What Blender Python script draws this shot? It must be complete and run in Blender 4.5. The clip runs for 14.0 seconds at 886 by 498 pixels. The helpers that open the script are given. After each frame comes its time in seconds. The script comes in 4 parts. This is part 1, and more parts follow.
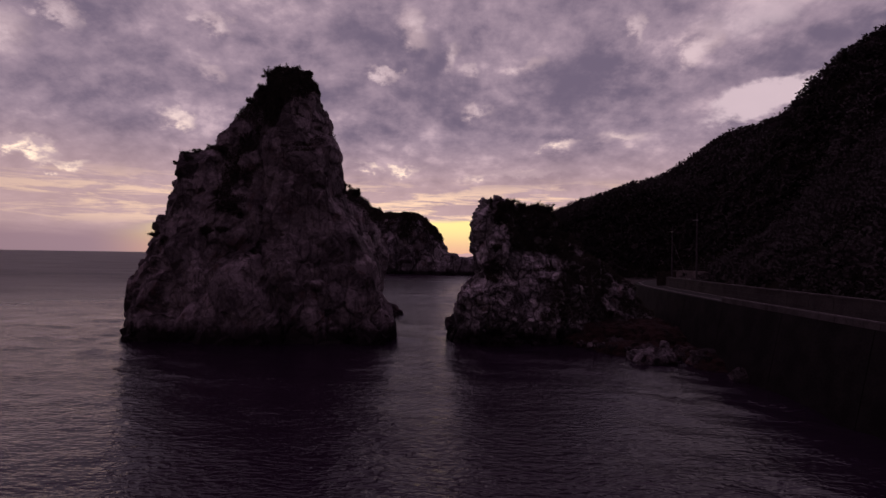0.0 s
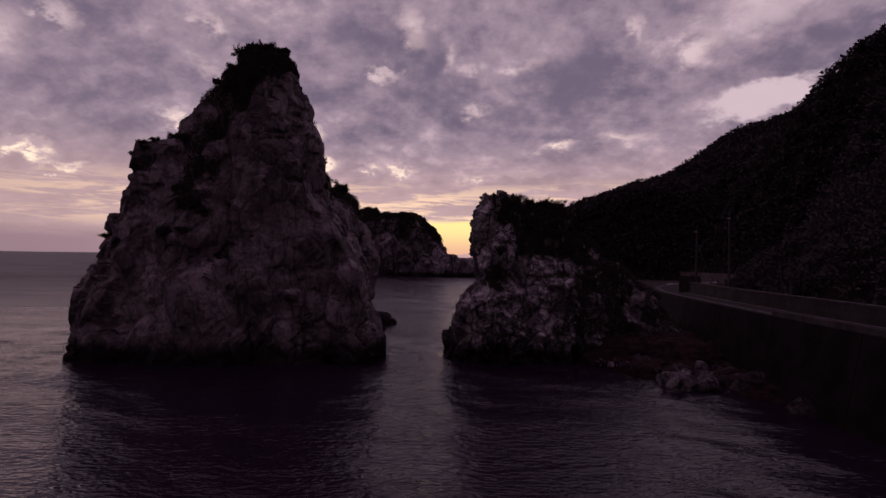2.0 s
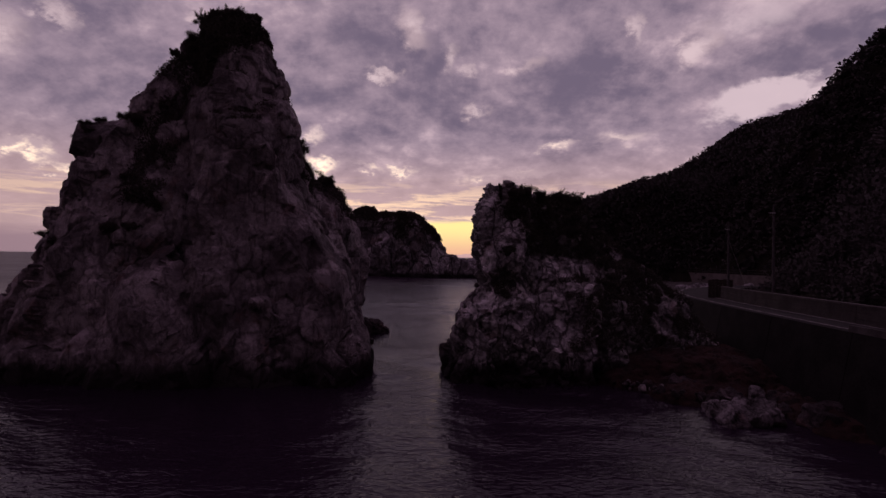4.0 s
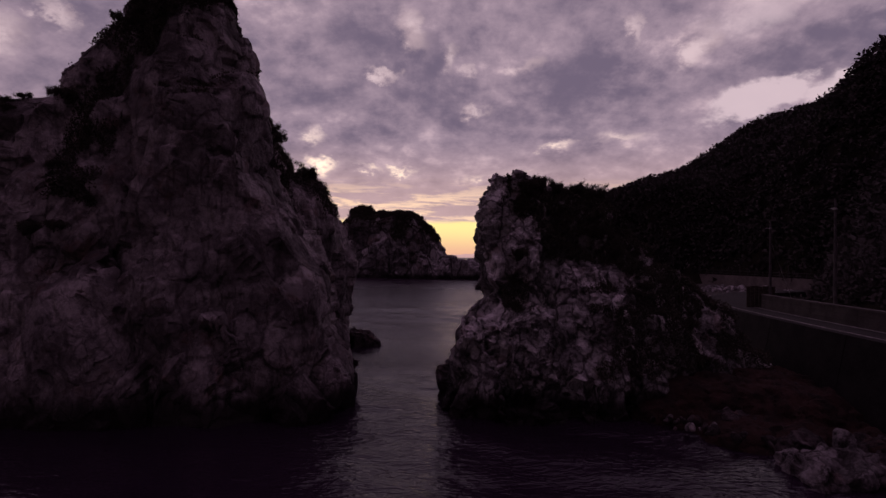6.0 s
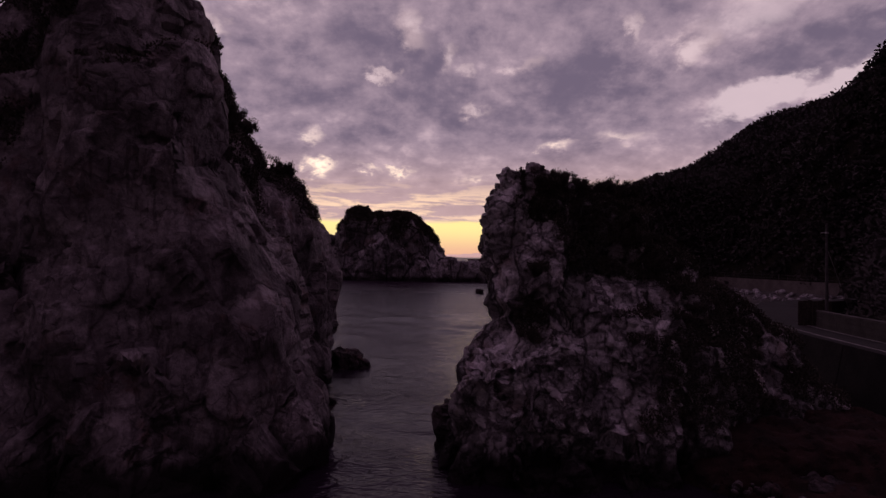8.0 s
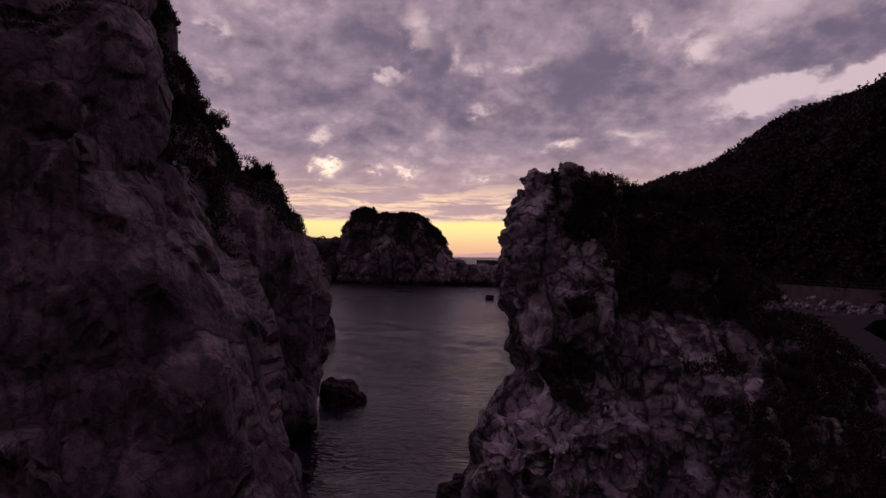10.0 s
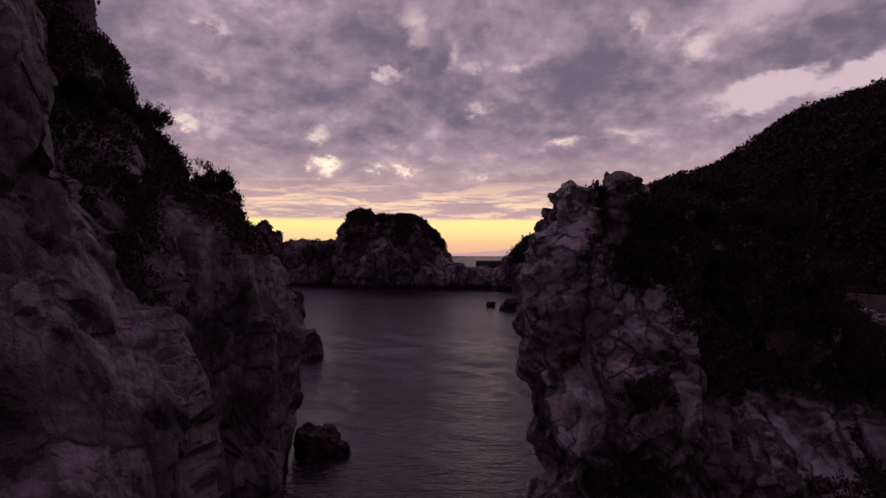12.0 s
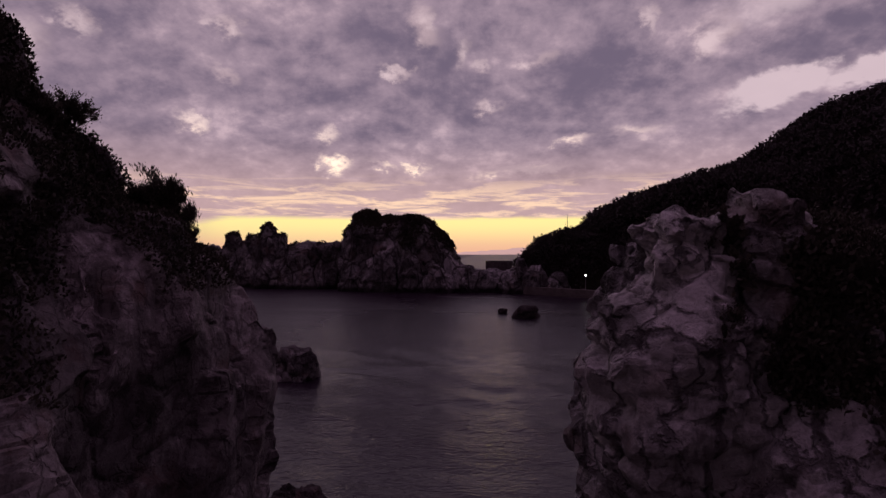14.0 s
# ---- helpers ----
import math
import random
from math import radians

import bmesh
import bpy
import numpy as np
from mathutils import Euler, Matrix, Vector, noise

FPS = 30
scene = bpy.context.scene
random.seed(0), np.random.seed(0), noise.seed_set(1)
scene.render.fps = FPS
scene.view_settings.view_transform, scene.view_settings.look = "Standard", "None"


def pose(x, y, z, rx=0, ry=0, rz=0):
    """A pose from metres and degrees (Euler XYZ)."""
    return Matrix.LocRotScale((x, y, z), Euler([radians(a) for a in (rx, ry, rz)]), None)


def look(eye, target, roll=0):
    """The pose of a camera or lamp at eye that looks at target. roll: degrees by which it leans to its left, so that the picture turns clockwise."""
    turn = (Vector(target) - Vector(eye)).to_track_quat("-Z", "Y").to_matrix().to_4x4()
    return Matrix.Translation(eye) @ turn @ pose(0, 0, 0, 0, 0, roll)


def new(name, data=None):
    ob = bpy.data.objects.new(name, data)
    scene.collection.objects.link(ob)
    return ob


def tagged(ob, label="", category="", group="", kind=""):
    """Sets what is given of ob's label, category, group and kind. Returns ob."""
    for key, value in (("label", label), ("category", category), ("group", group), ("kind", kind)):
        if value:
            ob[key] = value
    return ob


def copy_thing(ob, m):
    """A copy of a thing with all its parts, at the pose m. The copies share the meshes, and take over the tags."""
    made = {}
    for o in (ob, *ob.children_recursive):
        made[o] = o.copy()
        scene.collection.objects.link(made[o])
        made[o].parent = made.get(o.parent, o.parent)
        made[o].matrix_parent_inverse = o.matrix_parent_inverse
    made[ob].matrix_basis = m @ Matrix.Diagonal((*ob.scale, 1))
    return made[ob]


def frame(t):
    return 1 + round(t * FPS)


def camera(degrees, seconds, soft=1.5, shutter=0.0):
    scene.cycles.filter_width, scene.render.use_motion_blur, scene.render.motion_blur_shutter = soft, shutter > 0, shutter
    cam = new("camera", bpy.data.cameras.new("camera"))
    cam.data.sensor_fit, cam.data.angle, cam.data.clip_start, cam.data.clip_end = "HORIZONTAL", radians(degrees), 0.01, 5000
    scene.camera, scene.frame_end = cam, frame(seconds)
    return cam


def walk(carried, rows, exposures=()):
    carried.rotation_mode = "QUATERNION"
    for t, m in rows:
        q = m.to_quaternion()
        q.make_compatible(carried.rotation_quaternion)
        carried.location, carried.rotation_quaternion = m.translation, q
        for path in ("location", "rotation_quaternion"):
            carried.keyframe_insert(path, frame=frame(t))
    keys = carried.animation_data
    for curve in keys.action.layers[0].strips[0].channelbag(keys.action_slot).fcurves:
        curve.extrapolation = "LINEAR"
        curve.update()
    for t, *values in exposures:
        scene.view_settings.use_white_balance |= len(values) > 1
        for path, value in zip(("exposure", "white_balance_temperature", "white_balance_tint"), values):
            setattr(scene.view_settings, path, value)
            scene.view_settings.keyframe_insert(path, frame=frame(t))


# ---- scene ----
cam = camera(80.0, 14.0)
PATH = [
    (0, (1.447, -0.024, 10.228), (1.357, 1.974, 10.253), 0.9),
    (0.5, (1.445, 2.125, 10.39), (1.357, 4.123, 10.415), 0.9),
    (1, (1.437, 4.272, 10.499), (1.347, 6.27, 10.525), 0.9),
    (1.5, (1.423, 6.416, 10.569), (1.334, 8.413, 10.596), 0.8),
    (2, (1.403, 8.555, 10.612), (1.315, 10.553, 10.639), 0.8),
    (2.5, (1.378, 10.691, 10.639), (1.289, 12.689, 10.665), 0.8),
    (3, (1.347, 12.822, 10.659), (1.259, 14.82, 10.686), 0.8),
    (5.5, (1.124, 23.396, 10.95), (1.037, 25.394, 10.977), 0.7),
    (6, (1.066, 25.491, 11.087), (0.98, 27.489, 11.114), 0.7),
    (6.5, (1.005, 27.579, 11.26), (0.921, 29.577, 11.287), 0.7),
    (7, (0.939, 29.659, 11.47), (0.857, 31.657, 11.498), 0.6),
    (7.5, (0.871, 31.73, 11.719), (0.79, 33.728, 11.746), 0.6),
    (10, (0.484, 41.948, 13.493), (0.37, 43.944, 13.518), 0.4),
    (10.5, (0.399, 43.96, 13.931), (0.28, 45.956, 13.955), 0.4),
    (11, (0.312, 45.961, 14.384), (0.197, 47.958, 14.407), 0.3),
    (11.5, (0.223, 47.951, 14.846), (0.111, 49.948, 14.867), 0.2),
    (12, (0.132, 49.928, 15.306), (0.022, 51.925, 15.326), 0.1),
    (12.5, (0.04, 51.893, 15.757), (-0.08, 53.889, 15.776), 0.0),
    (13, (-0.053, 53.845, 16.187), (-0.181, 55.84, 16.204), -0.1),
    (13.5, (-0.147, 55.783, 16.585), (-0.284, 57.778, 16.601), -0.1),
    (14, (-0.242, 57.707, 16.939), (-0.386, 59.702, 16.953), -0.1),
]
walk(cam, [(t, look(eye, target, roll)) for t, eye, target, roll in PATH], exposures=[(0.0, 0.0, 6300.0, 14.5), (14.0, 0.0, 6300.0, 14.5)])

# ---- light: dusk under a broken cloud deck, the sun just down behind the far point
world = bpy.data.worlds.new("dusk")
scene.world = world
world.use_nodes = True
W = world.node_tree
W.nodes.clear()
SUNSET = 1.0  # degrees to the right of straight ahead


def feed(tree, sock, value):
    if isinstance(value, bpy.types.NodeSocket):
        tree.links.new(value, sock)
    elif isinstance(value, tuple) and len(value) == 3 and sock.type == "RGBA":
        sock.default_value = (*value, 1)
    else:
        sock.default_value = value


class Nodes:
    """Short spellings for the nodes of one tree."""

    def __init__(self, tree):
        self.tree = tree

    def add(self, kind, ins=(), out=0, **props):
        n = self.tree.nodes.new(kind)
        for key, value in props.items():
            setattr(n, key, value)
        for key, value in dict(ins).items():
            feed(self.tree, n.inputs[key], value)
        return n.outputs[out]

    def math(self, op, a, b=0.0, c=0.0, clamp=False):
        return self.add("ShaderNodeMath", {0: a, 1: b, 2: c}, operation=op, use_clamp=clamp)

    def mix(self, fac, a, b, blend="MIX"):
        return self.add("ShaderNodeMix", {0: fac, 6: a, 7: b}, 2, data_type="RGBA", blend_type=blend)

    def step(self, value, lo, hi, a=0.0, b=1.0):
        return self.add("ShaderNodeMapRange", {0: value, 1: lo, 2: hi, 3: a, 4: b}, interpolation_type="SMOOTHSTEP")

    def noise(self, vector, scale, detail=4.0, rough=0.55, warp=0.0, out=0):
        return self.add("ShaderNodeTexNoise", {"Vector": vector, "Scale": scale, "Detail": detail, "Roughness": rough, "Distortion": warp}, out)

    def xyz(self, x, y, z=0.0):
        return self.add("ShaderNodeCombineXYZ", {0: x, 1: y, 2: z})

    def split(self, vector):
        n = self.tree.nodes.new("ShaderNodeSeparateXYZ")
        self.tree.links.new(vector, n.inputs[0])
        return n.outputs


w = Nodes(W)
way = w.add("ShaderNodeTexCoord", out=0)
dx, dy, dz = w.split(way)
elev = w.math("MULTIPLY", w.math("ARCSINE", dz), 57.2958)
azim = w.math("MULTIPLY", w.math("ARCTAN2", dx, dy), 57.2958)

# the cloud deck: a flat layer seen in perspective, heaps with brighter gaps between them and lit edges towards the sunset
high = w.math("ADD", dz, 0.50)
sheet = w.xyz(w.math("DIVIDE", dx, high), w.math("DIVIDE", dy, high))
roll = w.add("ShaderNodeVectorMath", {0: w.noise(sheet, 3.0, 3.0, 0.5, out=1), 1: (0.5, 0.5, 0.5)}, operation="SUBTRACT")
sheet = w.add("ShaderNodeVectorMath", {0: roll, 1: (0.05, 0.05, 0.0), 2: sheet}, operation="MULTIPLY_ADD")
big = w.noise(sheet, 2.6, 2.0, 0.5)
small = w.noise(sheet, 7.0, 9.0, 0.60)
lee = w.noise(w.add("ShaderNodeVectorMath", {0: sheet, 1: (0.006, 0.03, 0.0)}, operation="ADD"), 7.0, 9.0, 0.60)
puff = w.noise(w.add("ShaderNodeVectorMath", {0: sheet, 1: (5.0, 3.0, 1.0)}, operation="ADD"), 5.2, 7.0, 0.56)
wisp = w.noise(sheet, 26.0, 6.0, 0.62)
gaps = w.math("SUBTRACT", 1.0, w.math("MULTIPLY", w.math("ABSOLUTE", w.math("SUBTRACT", puff, 0.5)), 7.0), clamp=True)
body = w.math("ADD", w.math("MULTIPLY", big, 0.44), w.math("ADD", w.math("MULTIPLY", small, 0.52), w.math("MULTIPLY", wisp, 0.22)))
body = w.math("ADD", body, w.math("MULTIPLY", w.math("SUBTRACT", gaps, 0.42), 0.09))
body = w.math("ADD", body, w.math("MULTIPLY", w.math("SUBTRACT", small, lee), 0.36))
streak = w.noise(w.xyz(w.math("MULTIPLY", azim, 0.085), w.math("MULTIPLY", elev, 0.75)), 1.5, 7.0, 0.66, 0.5)

# openings in the deck: place and half size in degrees, tilt, strength
fray = w.math("MULTIPLY", w.math("SUBTRACT", wisp, 0.5), 3.0)
shift = w.math("MULTIPLY_ADD", w.math("SUBTRACT", small, 0.5), 9.0, fray)
lift = w.math("MULTIPLY_ADD", w.math("SUBTRACT", puff, 0.5), 5.0, fray)
place = w.xyz(w.math("ADD", azim, shift), w.math("ADD", elev, lift))


def opening(az, el, half_az, half_el, tilt=0.0, strength=1.0):
    at = w.add("ShaderNodeMapping", {0: place, 1: (az, el, 0), 2: (0, 0, radians(tilt)), 3: (half_az, half_el, 1)}, vector_type="TEXTURE")
    far = w.add("ShaderNodeVectorMath", {0: at}, 1, operation="LENGTH")
    return w.step(far, 1.0, 0.1, 0.0, strength)


glow = 0.0
for spot in (
    (-16.0, 9.6, 3.6, 1.5, -10, 1.0), (-11.0, 9.3, 3.0, 0.9, 0, 0.6), (-16.4, 12.6, 2.0, 2.0, 20, 0.55),
    (-40.8, 9.0, 3.0, 2.2, 0, 1.0), (-38.0, 7.4, 2.5, 0.9, 0, 0.5), (-42.0, 17.5, 3.5, 2.6, 20, 0.5),
    (-29.0, 12.8, 3.4, 1.3, 0, 0.7), (-6.0, 23.5, 3.2, 3.6, 25, 0.62), (-26.5, 21.6, 3.0, 1.5, -20, 0.6), (-27.2, 17.3, 2.2, 1.6, -30, 0.5), (-38.9, 20.0, 3.0, 1.6, -30, 0.5),
    (6.2, 19.4, 2.6, 1.3, 20, 0.5), (-8.8, 18.9, 2.6, 1.0, 0, 0.6), (0.5, 19.5, 2.0, 1.0, 0, 0.4), (23.5, 20.0, 3.0, 2.0, 30, 0.55),
    (0.4, 15.4, 2.6, 1.0, 0, 0.55), (9.5, 11.6, 2.6, 1.2, 5, 0.75), (17.4, 22.4, 2.4, 1.6, -50, 0.5), (-1.9, 20.8, 2.4, 1.8, 40, 0.45), (-7.1, 8.9, 2.6, 0.9, 0, 0.6), (16.0, 12.2, 6.0, 1.4, 5, 0.40), (5.0, 8.4, 9.0, 1.0, 2, 0.45),
):
    glow = w.math("ADD", glow, opening(*spot))
clear = w.math("MAXIMUM", opening(28.5, 14.4, 7.5, 2.2, 14, 1.25), w.math("MAXIMUM", opening(36.0, 15.6, 7.0, 2.0, 12, 1.1), opening(28.0, 22.0, 8.0, 3.0, 12, 0.45)))

for spot in ((-26, 21, 15, 6, 0, -0.05), (26, 23, 12, 5, 15, 0.06), (-41, 8, 12, 6, 0, 0.04), (8, 9, 26, 6, 0, 0.05),
             (-6, 20, 15, 6, 0, -0.07), (10, 16, 17, 5, 10, -0.09), (-36, 19, 8, 6, 0, -0.05), (-22, 19, 7, 4, 0, -0.05), (28, 17.6, 12, 2.2, 14, -0.14), (38, 19.4, 8, 2.2, 14, -0.12), (-9, 22.5, 9, 4, 0, -0.05), (14, 18, 10, 4, 5, -0.05)):
    body = w.math("ADD", body, opening(*spot))

# colours of the deck, fading away from the afterglow
toward = w.add("ShaderNodeVectorMath", {0: way, 1: (math.sin(radians(SUNSET)), math.cos(radians(SUNSET)), 0.0)}, 1, operation="DOT_PRODUCT")
fade = w.step(w.math("ADD", toward, w.math("MULTIPLY", dz, 0.75)), -0.05, 1.02, 0.24, 1.0)
grey = w.mix(w.step(body, 0.38, 0.82), (0.168, 0.130, 0.184), (0.43, 0.315, 0.365))
grey = w.mix(w.math("MULTIPLY", w.step(body, 0.66, 0.92), 0.8), grey, (0.72, 0.53, 0.55))
low = w.step(elev, 13.0, 4.0)
grey = w.mix(w.math("MULTIPLY", low, 0.68), grey, (0.68, 0.445, 0.41))
lines = w.math("MULTIPLY", w.step(streak, 0.45, 0.60), w.math("MULTIPLY", w.step(elev, 2.0, 3.6), w.step(elev, 8.6, 5.4)))
warm = w.step(w.math("ABSOLUTE", w.math("SUBTRACT", azim, SUNSET)), 75.0, 10.0)
grey = w.mix(w.math("MULTIPLY", w.math("MULTIPLY", lines, warm), 0.95), grey, (1.05, 0.72, 0.48))
lit = w.mix(w.step(elev, 16.0, 6.0), (0.80, 0.62, 0.62), (1.7, 1.30, 0.88))
crisp = w.math("ADD", w.math("MULTIPLY", small, 0.6), w.math("ADD", w.math("MULTIPLY", wisp, 0.3), w.math("MULTIPLY", gaps, 0.16)))
core = w.math("MULTIPLY", glow, w.step(crisp, 0.45, 0.66, 0.10, 1.6))
grey = w.mix(w.math("MULTIPLY", w.step(glow, 0.0, 0.8), 0.6), grey, (0.66, 0.48, 0.48))
grey = w.mix(w.step(core, 0.12, 1.5), grey, lit)
grey = w.mix(w.math("MULTIPLY", w.step(clear, 0.10, 0.75), 0.9), grey, (0.70, 0.54, 0.56))

# the clear strip under the deck, over a clean dusk sky
dusk = w.add("ShaderNodeTexSky", sky_type="NISHITA", sun_disc=False, sun_elevation=radians(0.5), sun_rotation=radians(SUNSET), dust_density=3.0)
dusk = w.mix(1.0, dusk, (0.11, 0.11, 0.11), "MULTIPLY")
strip = w.mix(w.step(elev, 0.0, 3.4), (0.95, 0.52, 0.32), (1.12, 0.93, 0.36))
strip = w.mix(w.step(w.math("SUBTRACT", azim, SUNSET), -27.0, -38.0), strip, (0.40, 0.26, 0.29))
strip = w.mix(0.94, dusk, strip)
edge = w.math("ADD", elev, w.math("MULTIPLY", w.math("SUBTRACT", streak, 0.5), 1.3))
left_fall = w.step(azim, -24.0, -36.0, 0.0, 1.0)
under = w.step(edge, w.math("SUBTRACT", 3.45, w.math("MULTIPLY", left_fall, 2.4)), w.math("SUBTRACT", 3.95, w.math("MULTIPLY", left_fall, 1.2)))
heaven = w.mix(under, strip, grey)
heaven = w.mix(1.0, heaven, w.mix(fade, (0.0, 0.0, 0.0), (1.0, 1.0, 1.0)), "MULTIPLY")
heaven = w.mix(w.step(elev, 24.0, 48.0), heaven, w.mix(1.0, heaven, (1.06, 0.94, 1.09), "MULTIPLY"))
heaven = w.mix(w.step(toward, 0.75, -0.2), heaven, w.mix(1.0, heaven, (1.08, 0.90, 1.08), "MULTIPLY"))
heaven = w.mix(w.step(elev, 0.0, -0.25), heaven, (0.10, 0.075, 0.09))
backdrop_light = w.add("ShaderNodeBackground", {0: heaven, 1: 1.0})
W.links.new(backdrop_light, W.nodes.new("ShaderNodeOutputWorld").inputs[0])

# ---- materials
def material(name, rough=0.8, metal=0.0):
    m = bpy.data.materials.new(name)
    m.use_nodes = True
    b = m.node_tree.nodes["Principled BSDF"]
    b.inputs["Roughness"].default_value, b.inputs["Metallic"].default_value = rough, metal
    b.inputs["Specular IOR Level"].default_value = 0.12 if rough > 0.5 else 0.5
    n = Nodes(m.node_tree)
    return m, n, b, n.add("ShaderNodeNewGeometry", out=0)


def finish(n, b, colour, rough=None, bump=None, depth=0.05, strength=1.0):
    feed(n.tree, b.inputs["Base Color"], colour)
    if rough is not None:
        feed(n.tree, b.inputs["Roughness"], rough)
    if bump is not None:
        feed(n.tree, b.inputs["Normal"], n.add("ShaderNodeBump", {"Height": bump, "Distance": depth, "Strength": strength}))


def limestone(name, pale, mid, scale=1.0, tide=True, dark=(0.05, 0.043, 0.043), relief=0.19, joint=0.75, cut=0.5):
    m, n, b, pos = material(name, 0.92)
    px, py, pz = n.split(pos)
    patch = n.noise(pos, 0.34 / scale, 6, 0.62, 0.4)
    grain = n.noise(pos, 2.6 / scale, 8, 0.68)
    speck = n.noise(pos, 11.0 / scale, 4, 0.7)
    drip = n.noise(n.xyz(px, py, n.math("MULTIPLY", pz, 0.14)), 1.7 / scale, 6, 0.65)
    rust = n.noise(n.add("ShaderNodeVectorMath", {0: pos, 1: (31.0, 7.0, 3.0)}, operation="ADD"), 0.42 / scale, 5, 0.65)
    tone = n.math("ADD", n.math("MULTIPLY", patch, 0.46), n.math("ADD", n.math("MULTIPLY", grain, 0.38), n.math("MULTIPLY", speck, 0.16)))
    colour = n.mix(n.step(tone, 0.43, 0.58), mid, pale)
    colour = n.mix(n.math("MULTIPLY", n.step(tone, 0.43, 0.36), 0.7), colour, dark)
    lichen = n.noise(n.add("ShaderNodeVectorMath", {0: pos, 1: (3.0, 19.0, 41.0)}, operation="ADD"), 0.2 / scale, 7, 0.62, 0.6)
    colour = n.mix(n.math("MULTIPLY", n.step(lichen, 0.50, 0.60), 0.6), colour, dark)
    colour = n.mix(n.math("MULTIPLY", n.step(drip, 0.55, 0.66), 0.6), colour, dark)
    colour = n.mix(n.math("MULTIPLY", n.step(rust, 0.55, 0.68), 0.4), colour, (0.17, 0.085, 0.065))
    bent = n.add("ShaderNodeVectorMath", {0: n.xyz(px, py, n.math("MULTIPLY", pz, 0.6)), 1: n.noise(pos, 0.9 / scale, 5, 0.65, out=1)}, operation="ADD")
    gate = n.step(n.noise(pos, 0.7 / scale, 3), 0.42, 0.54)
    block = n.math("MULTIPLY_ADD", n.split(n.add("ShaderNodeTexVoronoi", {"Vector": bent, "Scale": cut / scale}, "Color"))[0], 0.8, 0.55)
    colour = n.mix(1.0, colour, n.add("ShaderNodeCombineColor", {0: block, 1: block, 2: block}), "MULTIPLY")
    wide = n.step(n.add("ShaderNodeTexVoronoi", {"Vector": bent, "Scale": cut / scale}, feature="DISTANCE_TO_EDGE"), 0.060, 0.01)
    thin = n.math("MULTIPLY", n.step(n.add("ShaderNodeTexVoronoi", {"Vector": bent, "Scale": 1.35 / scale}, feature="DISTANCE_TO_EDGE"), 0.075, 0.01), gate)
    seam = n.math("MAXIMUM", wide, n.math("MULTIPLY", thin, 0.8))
    # crack shade painted dark along the seams, besides the cut in the bump
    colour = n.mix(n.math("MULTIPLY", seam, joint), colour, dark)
    rough = 0.92
    if tide:
        wet = n.step(n.math("ADD", pz, n.math("MULTIPLY", n.math("SUBTRACT", drip, 0.5), 2.6)), 2.9, 1.0)
        colour = n.mix(wet, colour, (0.03, 0.025, 0.025))
        rough = n.step(wet, 0.0, 1.0, 0.92, 0.6)
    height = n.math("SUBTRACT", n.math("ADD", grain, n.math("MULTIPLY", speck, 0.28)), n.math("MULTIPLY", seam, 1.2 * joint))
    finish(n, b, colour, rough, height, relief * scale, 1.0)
    return m


def mottled(name, dark, light, scale, rough=0.9, depth=0.02, metal=0.0):
    m, n, b, pos = material(name, rough, metal)
    broad, fine = n.noise(pos, scale, 5, 0.6), n.noise(pos, scale * 14, 5, 0.6)
    colour = n.mix(n.step(n.math("ADD", n.math("MULTIPLY", broad, 0.6), n.math("MULTIPLY", fine, 0.4)), 0.36, 0.64), dark, light)
    finish(n, b, colour, None, fine, depth, 0.6)
    return m


def leafy(name, dark, light, massed=0.0):
    m, n, b, pos = material(name, 0.65)
    chance = n.add("ShaderNodeNewGeometry", out="Random Per Island")
    tone = n.math("ADD", n.math("MULTIPLY", chance, 0.6), n.math("MULTIPLY", n.noise(pos, 0.25, 3), 0.5))
    finish(n, b, n.mix(tone, dark, light))
    if massed:  # leaves of a closed canopy catch the light as one mass
        own = n.add("ShaderNodeNewGeometry", out="Normal")
        lean = n.add("ShaderNodeVectorMath", {0: own, 1: (1 - massed,) * 3}, operation="MULTIPLY")
        feed(m.node_tree, b.inputs["Normal"], n.add("ShaderNodeVectorMath", {0: n.add("ShaderNodeVectorMath", {0: lean, 1: (-0.35 * massed, -0.25 * massed, 0.8 * massed)}, operation="ADD")}, operation="NORMALIZE"))
    return m


